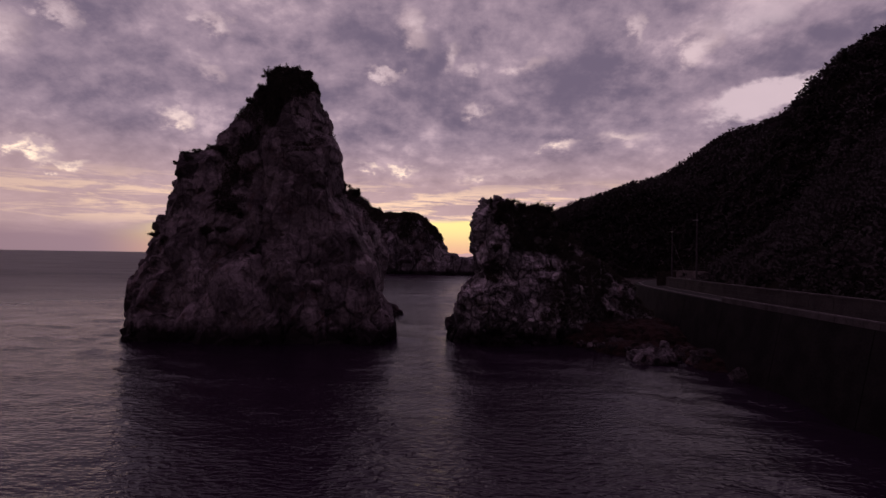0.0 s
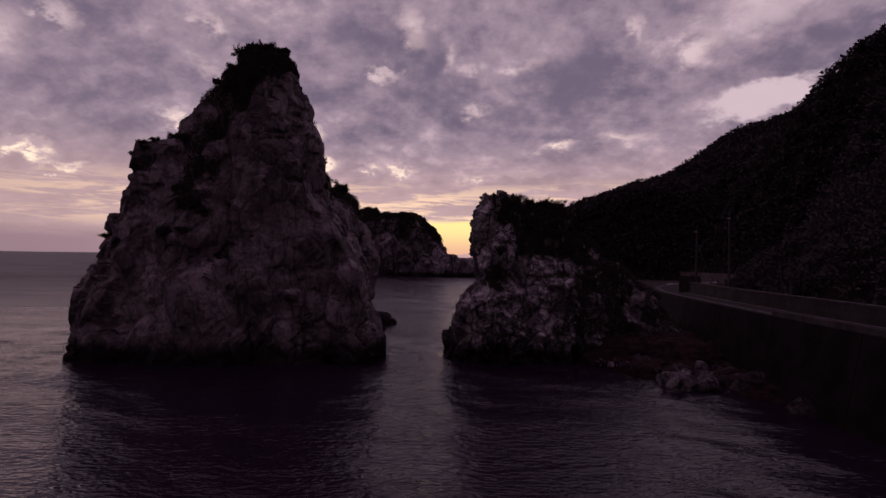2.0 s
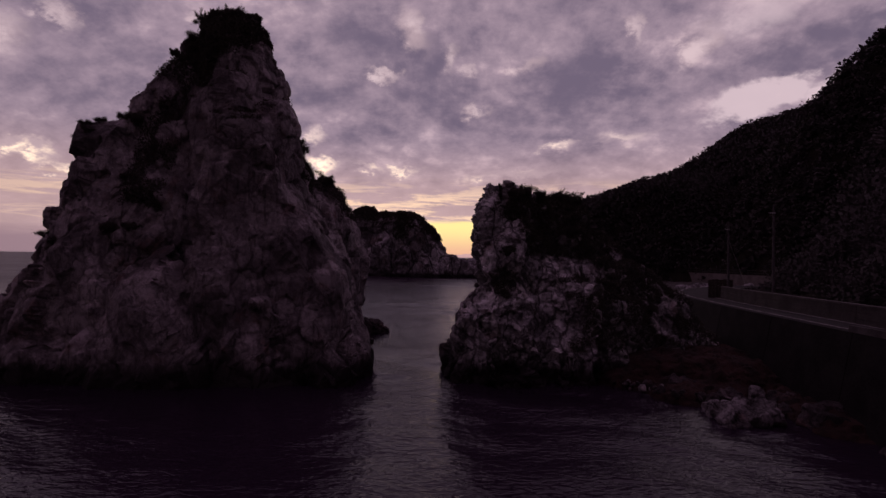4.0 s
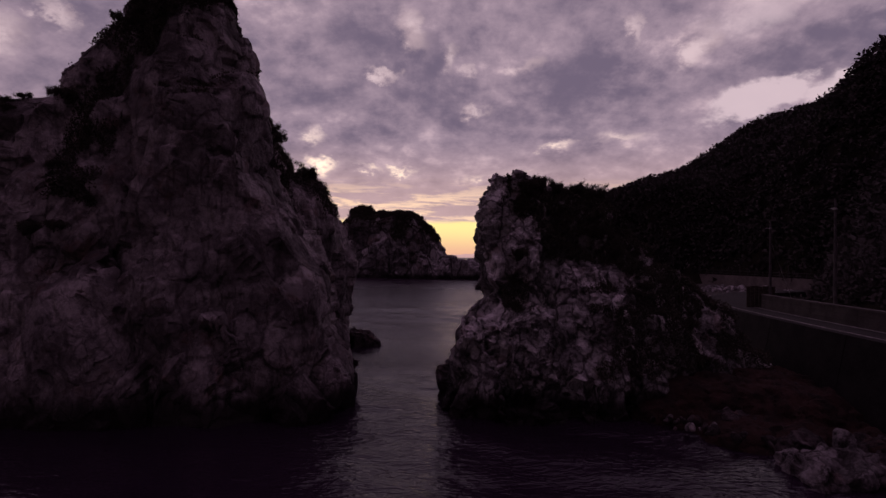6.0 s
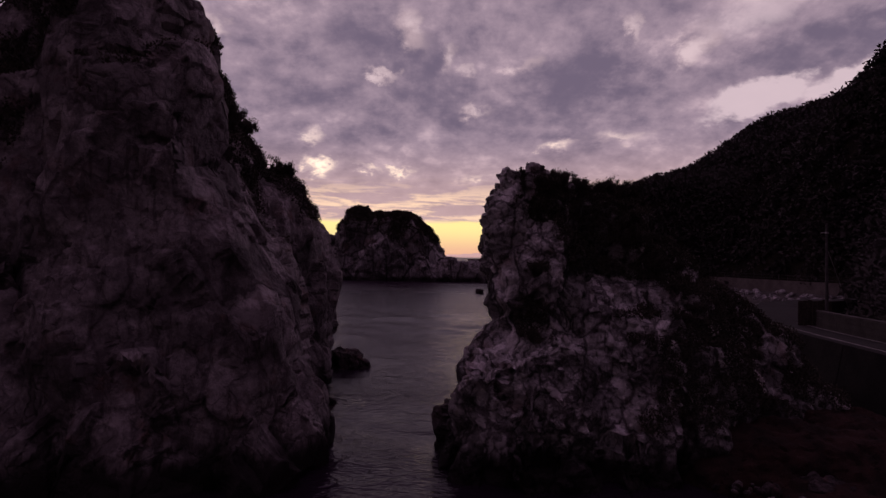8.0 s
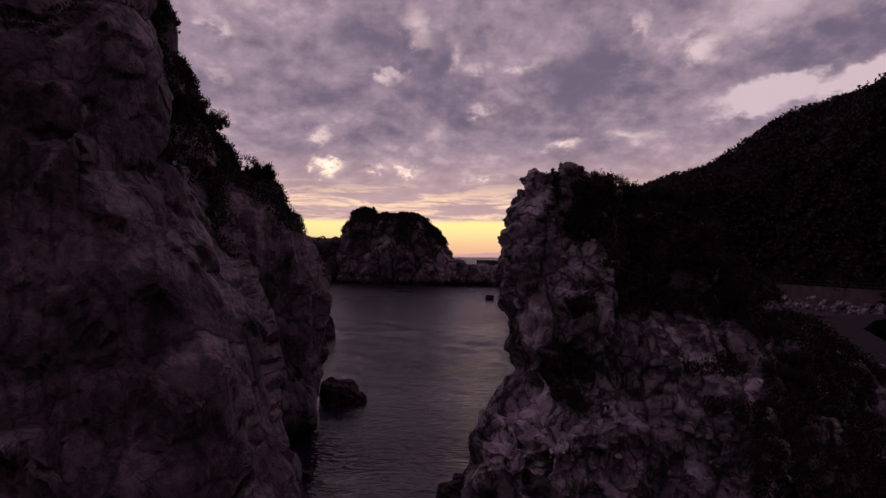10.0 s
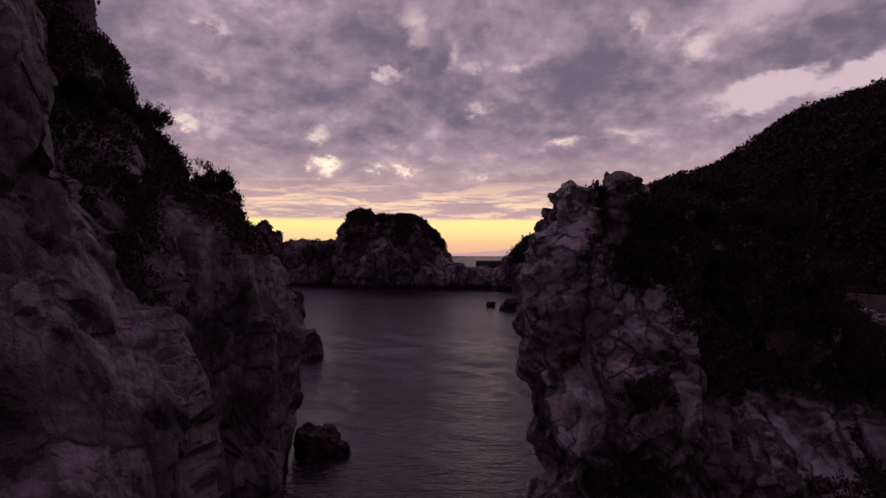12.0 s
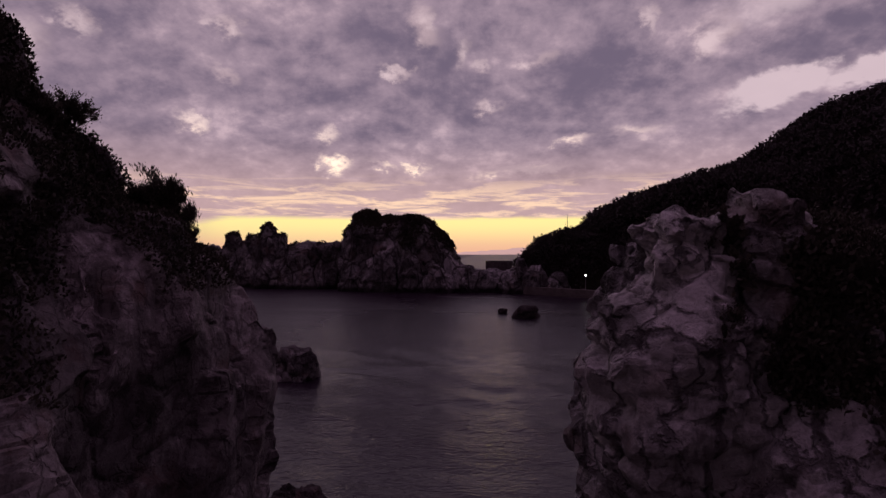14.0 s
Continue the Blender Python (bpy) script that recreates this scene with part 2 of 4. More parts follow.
def sea(name):
    m, n, b, pos = material(name, 0.1)
    px, py, pz = n.split(pos)
    long = n.xyz(n.math("MULTIPLY", px, 0.45), py)
    swell = n.noise(long, 0.22, 2, 0.5, 0.4)
    chop = n.noise(long, 1.0, 3.0, 0.55, 0.5)
    fine = n.noise(long, 3.4, 2, 0.55)
    open_sea = n.step(px, -18.0, -70.0)
    calm = n.math("MULTIPLY", n.step(px, 8.0, 22.0, 1.0, 0.8), n.step(n.noise(n.xyz(n.math("MULTIPLY", px, 0.03), n.math("MULTIPLY", py, 0.06)), 1.0, 4, 0.6), 0.38, 0.62, 0.6, 1.1))
    height = n.math("ADD", n.math("MULTIPLY", swell, 0.32), n.math("ADD", n.math("MULTIPLY", chop, 0.42), n.math("MULTIPLY", fine, 0.30)))
    height = n.math("MULTIPLY", height, calm)
    gust = n.step(n.noise(n.xyz(n.math("MULTIPLY", px, 0.012), n.math("MULTIPLY", py, 0.03)), 1.0, 4, 0.6), 0.4, 0.65, 0.06, 0.13)
    reach = n.add("ShaderNodeVectorMath", {0: pos}, 1, operation="LENGTH")
    gust = n.math("ADD", gust, n.step(reach, 50.0, 200.0, 0.02, 0.15))
    gust = n.math("ADD", gust, n.math("MULTIPLY", open_sea, n.step(reach, 60.0, 260.0, 0.05, 0.22)))
    gust = n.math("MAXIMUM", gust, n.step(reach, 300.0, 420.0, 0.0, 0.36))
    finish(n, b, (0.020, 0.011, 0.022), gust, height, 0.60, 0.70)
    b.inputs["IOR"].default_value, b.inputs["Specular IOR Level"].default_value = 1.333, 0.42
    return m


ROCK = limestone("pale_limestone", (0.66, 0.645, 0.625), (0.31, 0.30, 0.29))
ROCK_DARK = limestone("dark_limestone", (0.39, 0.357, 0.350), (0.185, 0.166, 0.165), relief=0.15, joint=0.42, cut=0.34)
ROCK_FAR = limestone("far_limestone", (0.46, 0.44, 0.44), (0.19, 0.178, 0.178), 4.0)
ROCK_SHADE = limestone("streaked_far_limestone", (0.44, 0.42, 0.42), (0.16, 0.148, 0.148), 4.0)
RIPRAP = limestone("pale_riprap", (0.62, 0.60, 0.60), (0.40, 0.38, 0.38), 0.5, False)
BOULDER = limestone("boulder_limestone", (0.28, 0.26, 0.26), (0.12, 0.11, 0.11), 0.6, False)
LEAF = leafy("evergreen_leaf", (0.048, 0.045, 0.036), (0.085, 0.077, 0.056))
WOODS = leafy("forest_leaf", (0.042, 0.037, 0.033), (0.054, 0.047, 0.041), 0.94)
BARK = mottled("bark", (0.035, 0.028, 0.022), (0.09, 0.075, 0.06), 4.0)
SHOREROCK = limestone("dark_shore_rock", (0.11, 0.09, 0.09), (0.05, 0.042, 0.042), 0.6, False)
RUBBLE = mottled("reddish_rubble", (0.014, 0.010, 0.009), (0.045, 0.024, 0.020), 0.9, 0.95, 0.08)
POLE = mottled("dark_pole_concrete", (0.06, 0.056, 0.055), (0.11, 0.10, 0.10), 2.0)
COVE = mottled("cove_concrete", (0.10, 0.085, 0.08), (0.18, 0.155, 0.148), 0.4)
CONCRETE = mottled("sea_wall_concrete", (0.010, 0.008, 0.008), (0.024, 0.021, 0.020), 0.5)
KERB = mottled("pale_concrete", (0.05, 0.043, 0.042), (0.11, 0.10, 0.096), 0.8)
BLOCK = mottled("grey_block", (0.045, 0.040, 0.038), (0.085, 0.075, 0.072), 0.5)
ASPHALT = mottled("worn_asphalt", (0.022, 0.020, 0.019), (0.040, 0.037, 0.036), 0.6, 0.9)
PAINT = mottled("road_paint", (0.12, 0.11, 0.105), (0.42, 0.40, 0.385), 2.0)
SOIL = mottled("forest_floor", (0.012, 0.010, 0.007), (0.026, 0.022, 0.015), 0.3)
SHINGLE = mottled("dark_shingle", (0.04, 0.036, 0.034), (0.12, 0.11, 0.10), 0.7, 0.9, 0.06)
STEEL = mottled("galvanised_steel", (0.28, 0.27, 0.27), (0.42, 0.41, 0.41), 3.0, 0.5, 0.005, 0.8)
WATER = sea("sea_water")


def glowing(name, colour, power):
    m = bpy.data.materials.new(name)
    m.use_nodes = True
    b = m.node_tree.nodes["Principled BSDF"]
    b.inputs["Base Color"].default_value = (*colour, 1)
    b.inputs["Emission Color"].default_value = (*colour, 1)
    b.inputs["Emission Strength"].default_value = power
    return m


BULB = glowing("lit_bulb", (1.0, 0.95, 0.9), 7.0)
# evening haze painted as emission on the far mountains, over a black base
HAZE_GLOW = glowing("haze_glow", (0.60, 0.36, 0.33), 1.0)
HAZE_GLOW.node_tree.nodes["Principled BSDF"].inputs["Base Color"].default_value = (0, 0, 0, 1)

# ---- numeric tools
def hashed(i, j, k, seed):
    h = (i.astype(np.uint32) * np.uint32(374761393)) ^ (j.astype(np.uint32) * np.uint32(668265263)) ^ (k.astype(np.uint32) * np.uint32(2246822519))
    h ^= np.uint32((seed * 3266489917) & 0xFFFFFFFF)
    h = (h ^ (h >> np.uint32(15))) * np.uint32(2246822519)
    h = (h ^ (h >> np.uint32(13))) * np.uint32(3266489917)
    return ((h ^ (h >> np.uint32(16))) & np.uint32(0xFFFFFF)).astype(np.float64) / 0xFFFFFF


def value_noise(p, seed=0):
    """Smooth noise in -1..1 at the rows of p."""
    c = np.floor(p)
    f = p - c
    f = f * f * f * (f * (6 * f - 15) + 10)
    c = c.astype(np.int64)
    total = 0
    for a in (0, 1):
        for b in (0, 1):
            for d in (0, 1):
                w = (f[:, 0] if a else 1 - f[:, 0]) * (f[:, 1] if b else 1 - f[:, 1]) * (f[:, 2] if d else 1 - f[:, 2])
                total = total + w * hashed(c[:, 0] + a, c[:, 1] + b, c[:, 2] + d, seed)
    return 2 * total - 1


def fbm(p, size, octaves=4, seed=0):
    total, amp, q = 0, 1.0, p / size
    for n in range(octaves):
        total = total + amp * value_noise(q, seed + n)
        q, amp = q * 2.03 + 17.1, amp * 0.5
    return total


def cells(p, seed=0):
    """Blocky cells about scattered centres: nearest and second distance, a random number of the nearest cell, and its running number."""
    c = np.floor(p).astype(np.int64)
    first, second, own, key = np.full(len(p), 9.0), np.full(len(p), 9.0), np.zeros(len(p)), np.zeros(len(p), np.int64)
    for a in (-1, 0, 1):
        for b in (-1, 0, 1):
            for d in (-1, 0, 1):
                i, j, k = c[:, 0] + a, c[:, 1] + b, c[:, 2] + d
                q = np.stack([i + hashed(i, j, k, seed), j + hashed(i, j, k, seed + 1), k + hashed(i, j, k, seed + 2)], 1)
                r = ((np.abs(p - q) ** 3).sum(1)) ** (1 / 3)
                near = r < first
                second = np.where(near, first, np.minimum(second, r))
                own = np.where(near, hashed(i, j, k, seed + 3), own)
                key = np.where(near, (i * 4099 + j) * 4099 + k, key)
                first = np.where(near, r, first)
    return first, second, own, np.unique(key, return_inverse=True)[1].ravel()


def smooth01(x, lo, hi):
    t = np.clip((x - lo) / (hi - lo), 0, 1)
    return t * t * (3 - 2 * t)


def mesh_from(name, verts, faces, mat, smooth=False):
    me = bpy.data.meshes.new(name)
    me.from_pydata(np.asarray(verts).tolist(), [], faces if isinstance(faces, list) else faces.tolist())
    me.materials.append(mat)
    if smooth:
        me.polygons.foreach_set("use_smooth", np.ones(len(me.polygons), bool))
    me.update()
    return me


def part(name, bm, mat, parent, label=""):
    """One mesh object under a thing or a part, from a bmesh or a mesh."""
    if isinstance(bm, bmesh.types.BMesh):
        me = bpy.data.meshes.new(name)
        bm.to_mesh(me)
        bm.free()
        me.materials.append(mat)
    else:
        me = bm
    ob = new(name, me)
    ob.parent = parent
    return tagged(ob, label)


# ---- rock masses: blunt tapered lumps fused into one skin, then split by joints and beds
def lump(x, y, rx, ry, lo, hi, top=0.6, dx=0.0, dy=0.0, turn=0.0, blunt=4.0, square=2.6, ball=False, rings=18, segs=28):
    """A closed crag from height lo to hi; top: width left at the top; dx, dy: how far the top leans."""
    verts, faces = [], []
    a = np.linspace(0, 2 * np.pi, segs, endpoint=False)
    ca, sa = np.cos(a), np.sin(a)
    k = (np.abs(ca) ** square + np.abs(sa) ** square) ** (-1 / square)
    ct, st = math.cos(radians(turn)), math.sin(radians(turn))
    for n in range(rings + 1):
        u = 0.5 - 0.5 * math.cos(math.pi * n / rings)
        cap = (1 - abs(2 * u - 1) ** blunt) ** (1 / blunt) if ball else (1 - u**blunt) ** (1 / blunt)
        w = max(cap, 0.002) * (1 + (top - 1) * u)
        px, py = rx * w * k * ca, ry * w * k * sa
        verts.append(np.stack([x + dx * u + ct * px - st * py, y + dy * u + st * px + ct * py, np.full(segs, lo + (hi - lo) * u)], 1))
    for n in range(rings):
        for s in range(segs):
            q, r = n * segs + s, n * segs + (s + 1) % segs
            faces.append((q, r, r + segs, q + segs))
    faces.append(tuple(range(segs - 1, -1, -1)))
    faces.append(tuple(rings * segs + s for s in range(segs)))
    return np.concatenate(verts), faces


def fused(lumps, voxel):
    """The outer skin of all lumps as one mesh."""
    verts, faces, base = [], [], 0
    for v, f in lumps:
        verts.append(v)
        faces += [tuple(i + base for i in q) for q in f]
        base += len(v)
    ob = new("raw", mesh_from("raw", np.concatenate(verts), faces, ROCK))
    mod = ob.modifiers.new("skin", "REMESH")
    mod.mode, mod.voxel_size = "VOXEL", voxel
    me = bpy.data.meshes.new_from_object(ob.evaluated_get(bpy.context.evaluated_depsgraph_get()))
    bpy.data.objects.remove(ob)
    return me


def arrays(me):
    co, no = np.empty(3 * len(me.vertices)), np.empty(3 * len(me.vertices))
    me.vertices.foreach_get("co", co)
    me.vertices.foreach_get("normal", no)
    return co.reshape(-1, 3), no.reshape(-1, 3)


def linked(me):
    e = np.empty(2 * len(me.edges), np.int32)
    me.edges.foreach_get("vertices", e)
    return e.reshape(-1, 2)


def relaxed(values, e, times=2, share=0.6):
    """Each row drawn towards the mean of its neighbours along the edges e."""
    n = len(values)
    ends, starts = np.concatenate([e[:, 0], e[:, 1]]), np.concatenate([e[:, 1], e[:, 0]])
    count = np.maximum(np.bincount(ends, minlength=n), 1)
    for _ in range(times):
        near = np.stack([np.bincount(ends, values[starts, m], n) / count for m in range(3)], 1)
        values = (1 - share) * values + share * near
    return values


def weathered(me, swell=(6.0, 1.0), joints=(), fine=(0.5, 0.06), crease=(1.0, 0.1), seed=0):
    """Breaks a rock skin into flat tilted faces along its joints. swell, crease, fine: size and depth of soft noise, sharp folds and grain;
    joints: (block size xyz, flatness 0..1, tilt, step, crack depth, crack width, turn of the blocks)."""
    co, no = arrays(me)
    edges = linked(me)
    co = co + no * (swell[1] * fbm(co, swell[0], 3, seed))[:, None]
    for n, (size, flat, tilt, step, crack, wide, *bent) in enumerate(joints):
        me.vertices.foreach_set("co", co.ravel())
        me.update()
        no = relaxed(arrays(me)[1], edges, 3)
        no = no / (np.linalg.norm(no, axis=1)[:, None] + 1e-6)
        size = np.array(size)
        warp = np.stack([fbm(co, 1.6 * size.min(), 2, seed + 50 + 5 * n + m) for m in range(3)], 1)
        p = (co + 0.12 * size.min() * warp) @ np.array(Euler(bent[0] if bent else (0.22, 0.16, 0.5 + 1.3 * n)).to_matrix())
        first, second, own, cell = cells(p / size, seed + 11 * n)
        count = np.bincount(cell)[:, None]
        middle = np.stack([np.bincount(cell, co[:, m]) for m in range(3)], 1) / count
        face = np.stack([np.bincount(cell, no[:, m]) for m in range(3)], 1) / count
        pick = np.zeros(len(count))
        pick[cell] = own
        face = face / (np.linalg.norm(face, axis=1)[:, None] + 1e-6)
        face += tilt * np.stack([np.sin(pick * 91 + 1), np.sin(pick * 57 + 2), np.sin(pick * 73 + 3)], 1)
        face /= np.linalg.norm(face, axis=1)[:, None] + 1e-6
        off = ((co - middle[cell]) * face[cell]).sum(1) - step * (own - 0.5)
        move = -np.clip(flat * off, -0.3 * size.min(), 0.3 * size.min())
        co = co + face[cell] * (move * smooth01((no * face[cell]).sum(1), 0.12, 0.7))[:, None]
        co = relaxed(co, edges, 1, 0.3)
        gap = smooth01(value_noise(co / (1.7 * size.min()), seed + 70 + n), -0.6, 0.4)
        co = co - no * (crack * gap * np.exp(-(second - first) / wide))[:, None]
    push = 0
    for n in range(4):
        wide = crease[0] / 2**n
        fold = np.abs(value_noise(co @ np.array(Euler((0.3 + n, 0.2, 0.7 * n)).to_matrix()) / (wide * np.array([1, 1, 1.5])), seed + 130 + n))
        push = push + crease[1] * 0.55**n * (fold if n % 2 else 0.5 - fold)
    co = co + no * (push + fine[1] * fbm(co, fine[0], 3, seed + 90))[:, None]
    me.vertices.foreach_set("co", co.ravel())
    me.update()
    return me


def rock(name, lumps, voxel, mat, label="", category="", **how):
    me = weathered(fused(lumps, voxel), **how)
    me.name = name
    me.materials.clear()
    me.materials.append(mat)
    me.polygons.foreach_set("use_smooth", np.ones(len(me.polygons), bool))
    me.set_sharp_from_angle(angle=radians(28))
    return tagged(new(name, me), label, category)


# ---- the sea
def sea_sheet():
    """One sheet to the horizon, in fine steps where the camera flies, with short wind waves in it."""
    def spread(near, far, step):
        out, d = [0.0], step
        while out[-1] < far:
            d = d if out[-1] < near else d * 1.10
            out.append(out[-1] + d)
        return np.array(out)
    sx = spread(46, 5000, 0.42)
    xs = np.concatenate([-sx[:0:-1], sx])
    ys = np.concatenate([-spread(4, 900, 2.0)[:0:-1], spread(132, 4950, 0.42)])
    x, y = (a.ravel() for a in np.meshgrid(xs, ys))
    draw = np.random.default_rng(12)
    z = 0 * x
    bend = 1.3 * fbm(np.stack([x, y, 0 * x], 1), 9.0, 2, 41)
    for k in range(15):
        long = 1.9 * 1.15**k
        a = 1.15 + draw.normal() * 0.5
        z += 0.0062 * long**0.9 * np.sin((x * math.cos(a) + y * math.sin(a) + bend) * 2 * math.pi / long + draw.random() * 6.28)
    z *= 0.45 + 0.55 * smooth01(value_noise(np.stack([x / 22, y / 30, 0 * x], 1), 43), -0.5, 0.4)
    z *= smooth01(np.maximum(np.abs(x) - 40, y - 125), 60, 0)
    n, m = len(xs), len(ys)
    i = np.arange((m - 1) * n).reshape(m - 1, n)[:, :-1].ravel()
    return np.stack([x, y, z], 1), np.stack([i, i + 1, i + 1 + n, i + n], 1)


tagged(new("water", mesh_from("water", *sea_sheet(), WATER, True)), "dark rippled sea water of a sheltered bay at dusk", "sea", kind="structure")

# ---- the tall rock pinnacle in the sea
PINNACLE = tagged(new("rock_pinnacle"), "tall weathered grey limestone pinnacle rising sheer from the sea", "sea stack")
PIN_HOW = dict(swell=(6.5, 0.6), joints=(((5.0, 5.0, 10.0), 0.85, 0.30, 1.2, 0.9, 0.06), ((2.6, 3.0, 7.0), 0.85, 0.22, 0.6, 0.6, 0.08, (0.15, 0.75, 0.2)), ((1.4, 1.4, 2.4), 0.75, 0.22, 0.12, 0.18, 0.14)), fine=(0.8, 0.02), crease=(1.8, 0.03))
PIN_ROCKS = []
for n, (piece, label, lumps) in enumerate((
    ("tower", "steep main tower with a scrub cap", [lump(-18.2, 66, 11.5, 8.8, -3, 34.2, 0.26, dx=-2.8, dy=1, blunt=6), lump(-20.9, 66.8, 3.1, 3.0, 24, 33.2, 0.9, blunt=8), lump(-16.2, 68.6, 1.5, 1.7, 6, 18.8, 0.8, blunt=3), lump(-21, 62.5, 3.4, 3.0, 5, 26, 0.5, dx=1.5, dy=1.5)]),
    ("shoulder", "broad flat-topped seaward shoulder", [lump(-32.1, 67, 10.2, 9.0, -3, 24.4, 0.58, dx=1.7, square=2.3, blunt=3.2), lump(-33.4, 61.8, 7.0, 4.4, -3, 14, 0.5, dx=0.2)]),
    ("saddle", "", [lump(-27.9, 66.4, 5.5, 6, 0, 27.8, 0.5, dx=0.9, blunt=4), lump(-25.7, 66.4, 4.1, 5.2, 8, 31.6, 0.55, dx=1.2)]),
    ("ridge", "lower ridge falling away behind the tower", [lump(-21.2, 75, 10.3, 11, -3, 31.0, 0.35, dx=-1.9, blunt=5), lump(-17.4, 82, 6.0, 9.2, -3, 18.9, 0.6, dx=0.6, blunt=4), lump(-20.3, 81, 6.8, 8, -3, 23.0, 0.42, dx=0.2),
                                                            lump(-15.3, 83.5, 3.6, 5.6, 4, 16.0, 1.0, ball=True, blunt=2.4)]),
    ("buttress", "rounded buttress at the foot of the tower", [lump(-14.0, 67.9, 2.9, 3.2, -3, 12.0, 0.75, blunt=2.8), lump(-11.4, 66, 4.2, 5.0, -3, 5.5, 0.65)]),
    ("buttress", "", [lump(-17, 60, 5, 3.0, -3, 7.5, 0.5, dx=1)]),
    ("buttress", "", [lump(-25, 61, 6.5, 4.0, -3, 12, 0.5)]),
)):
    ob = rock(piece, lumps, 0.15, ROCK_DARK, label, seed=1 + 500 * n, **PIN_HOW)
    ob.parent = PINNACLE
    PIN_ROCKS.append(ob)

# ---- the smaller headland rock
HEAD_HOW = dict(swell=(4.0, 0.2), joints=(((4.2, 4.2, 5.4), 0.9, 0.30, 1.0, 1.0, 0.06, (0.15, -0.35, 0.5)), ((1.8, 1.8, 2.8), 0.92, 0.30, 0.55, 0.7, 0.09), ((0.9, 0.9, 0.9), 0.8, 0.36, 0.14, 0.2, 0.15)), fine=(0.5, 0.015), crease=(0.9, 0.025))
HEAD = rock("sea_rock", [
    lump(5.7, 70.4, 2.7, 2.5, 7, 17.3, 1.05, blunt=7, square=3),
    lump(9.8, 71, 5.2, 4.6, -3, 16.9, 0.60, blunt=5),
    lump(6.6, 68.2, 3.6, 3.8, -3, 13.6, 0.74, dx=-0.2),
    lump(5.3, 67.9, 2.5, 2.6, 3, 15.0, 0.85, dx=-0.2),
    lump(4.4, 69.2, 1.75, 2.1, 9, 17.3, 0.98, square=3.4, blunt=9),
    lump(3.7, 65.6, 4.3, 4.8, -3, 7.2, 0.84, blunt=8, dy=0.6),
    lump(8.6, 65.4, 4.2, 5.2, -3, 9.6, 0.58, dy=2.0),
    lump(12.8, 67.5, 5.6, 6.2, -3, 11.4, 0.62, dy=1.8),
    lump(17.2, 70, 5.2, 5, -3, 9.0, 0.45, dx=-1),
    lump(20.6, 70, 4.2, 4.5, -3, 4.6, 0.5),
    lump(3.5, 68.7, 2.0, 2.2, -3, 10.2, 0.85),
    lump(6.3, 62.3, 1.55, 1.7, -3, 8.0, 0.75, dy=0.9, turn=15, square=4, blunt=7),
    lump(9.7, 62.7, 1.7, 1.6, -3, 7.0, 0.7, dy=1.0, turn=-12, square=4, blunt=7),
    lump(1.5, 62.9, 1.5, 1.8, -3, 6.6, 0.85, turn=10, square=4, blunt=7),
    lump(3.9, 61.9, 0.9, 1.3, -3, 6.9, 0.8, dy=0.6, turn=-8, square=4, blunt=7),
    lump(12.6, 63.2, 1.5, 1.6, -3, 6.4, 0.6, dy=1.4, square=4),
    lump(12.4, 72.4, 5.4, 5.0, -3, 14.4, 0.5),
    lump(15.4, 72.2, 5.4, 5.0, -3, 12.9, 0.5),
    lump(18.6, 72.0, 5.4, 5.0, -3, 10.8, 0.55),
    lump(21.6, 71.6, 4.6, 4.6, -3, 7.8, 0.55),
    lump(23.8, 71.0, 3.0, 4.2, -3, 5.0, 0.6),
], 0.10, ROCK, "pale jointed limestone sea rock with brush on its landward slope", "sea rock", seed=2, **HEAD_HOW)
for n, (label, lumps) in enumerate((
    ("bedded block on the summit", [lump(3.72, 68.6, 0.92, 1.3, 14.6, 17.7, 0.86, square=4, blunt=9, turn=8), lump(3.8, 68.6, 0.72, 1.0, 17.2, 18.0, 0.85, square=3, blunt=5)]),
    ("bedded block on the summit", [lump(5.35, 68.7, 1.12, 1.3, 14.6, 17.75, 0.92, square=4, blunt=9, turn=-6), lump(5.4, 68.7, 0.85, 1.0, 17.3, 18.1, 0.85, square=3, blunt=5)]),
    ("overhanging bulge under the summit", [lump(3.8, 69.3, 1.95, 2.2, 9.6, 17.0, 1.0, ball=True, blunt=2.6, square=3, turn=10), lump(4.9, 69.0, 1.9, 1.5, 12, 17.35, 0.95, square=4, blunt=9)]),
)):
    block = rock("summit_block", lumps, 0.07, ROCK, label, swell=(1.5, 0.06), joints=(((2.0, 2.0, 0.95), 0.9, 0.30, 0.34, 0.40, 0.13, (0.14, 0.20, 0.5)), ((0.8, 0.8, 0.5), 0.85, 0.45, 0.12, 0.16, 0.2, (0.2, 0.1, 1.2))), fine=(0.25, 0.012), crease=(0.5, 0.03), seed=200 + n)
    block.parent = HEAD

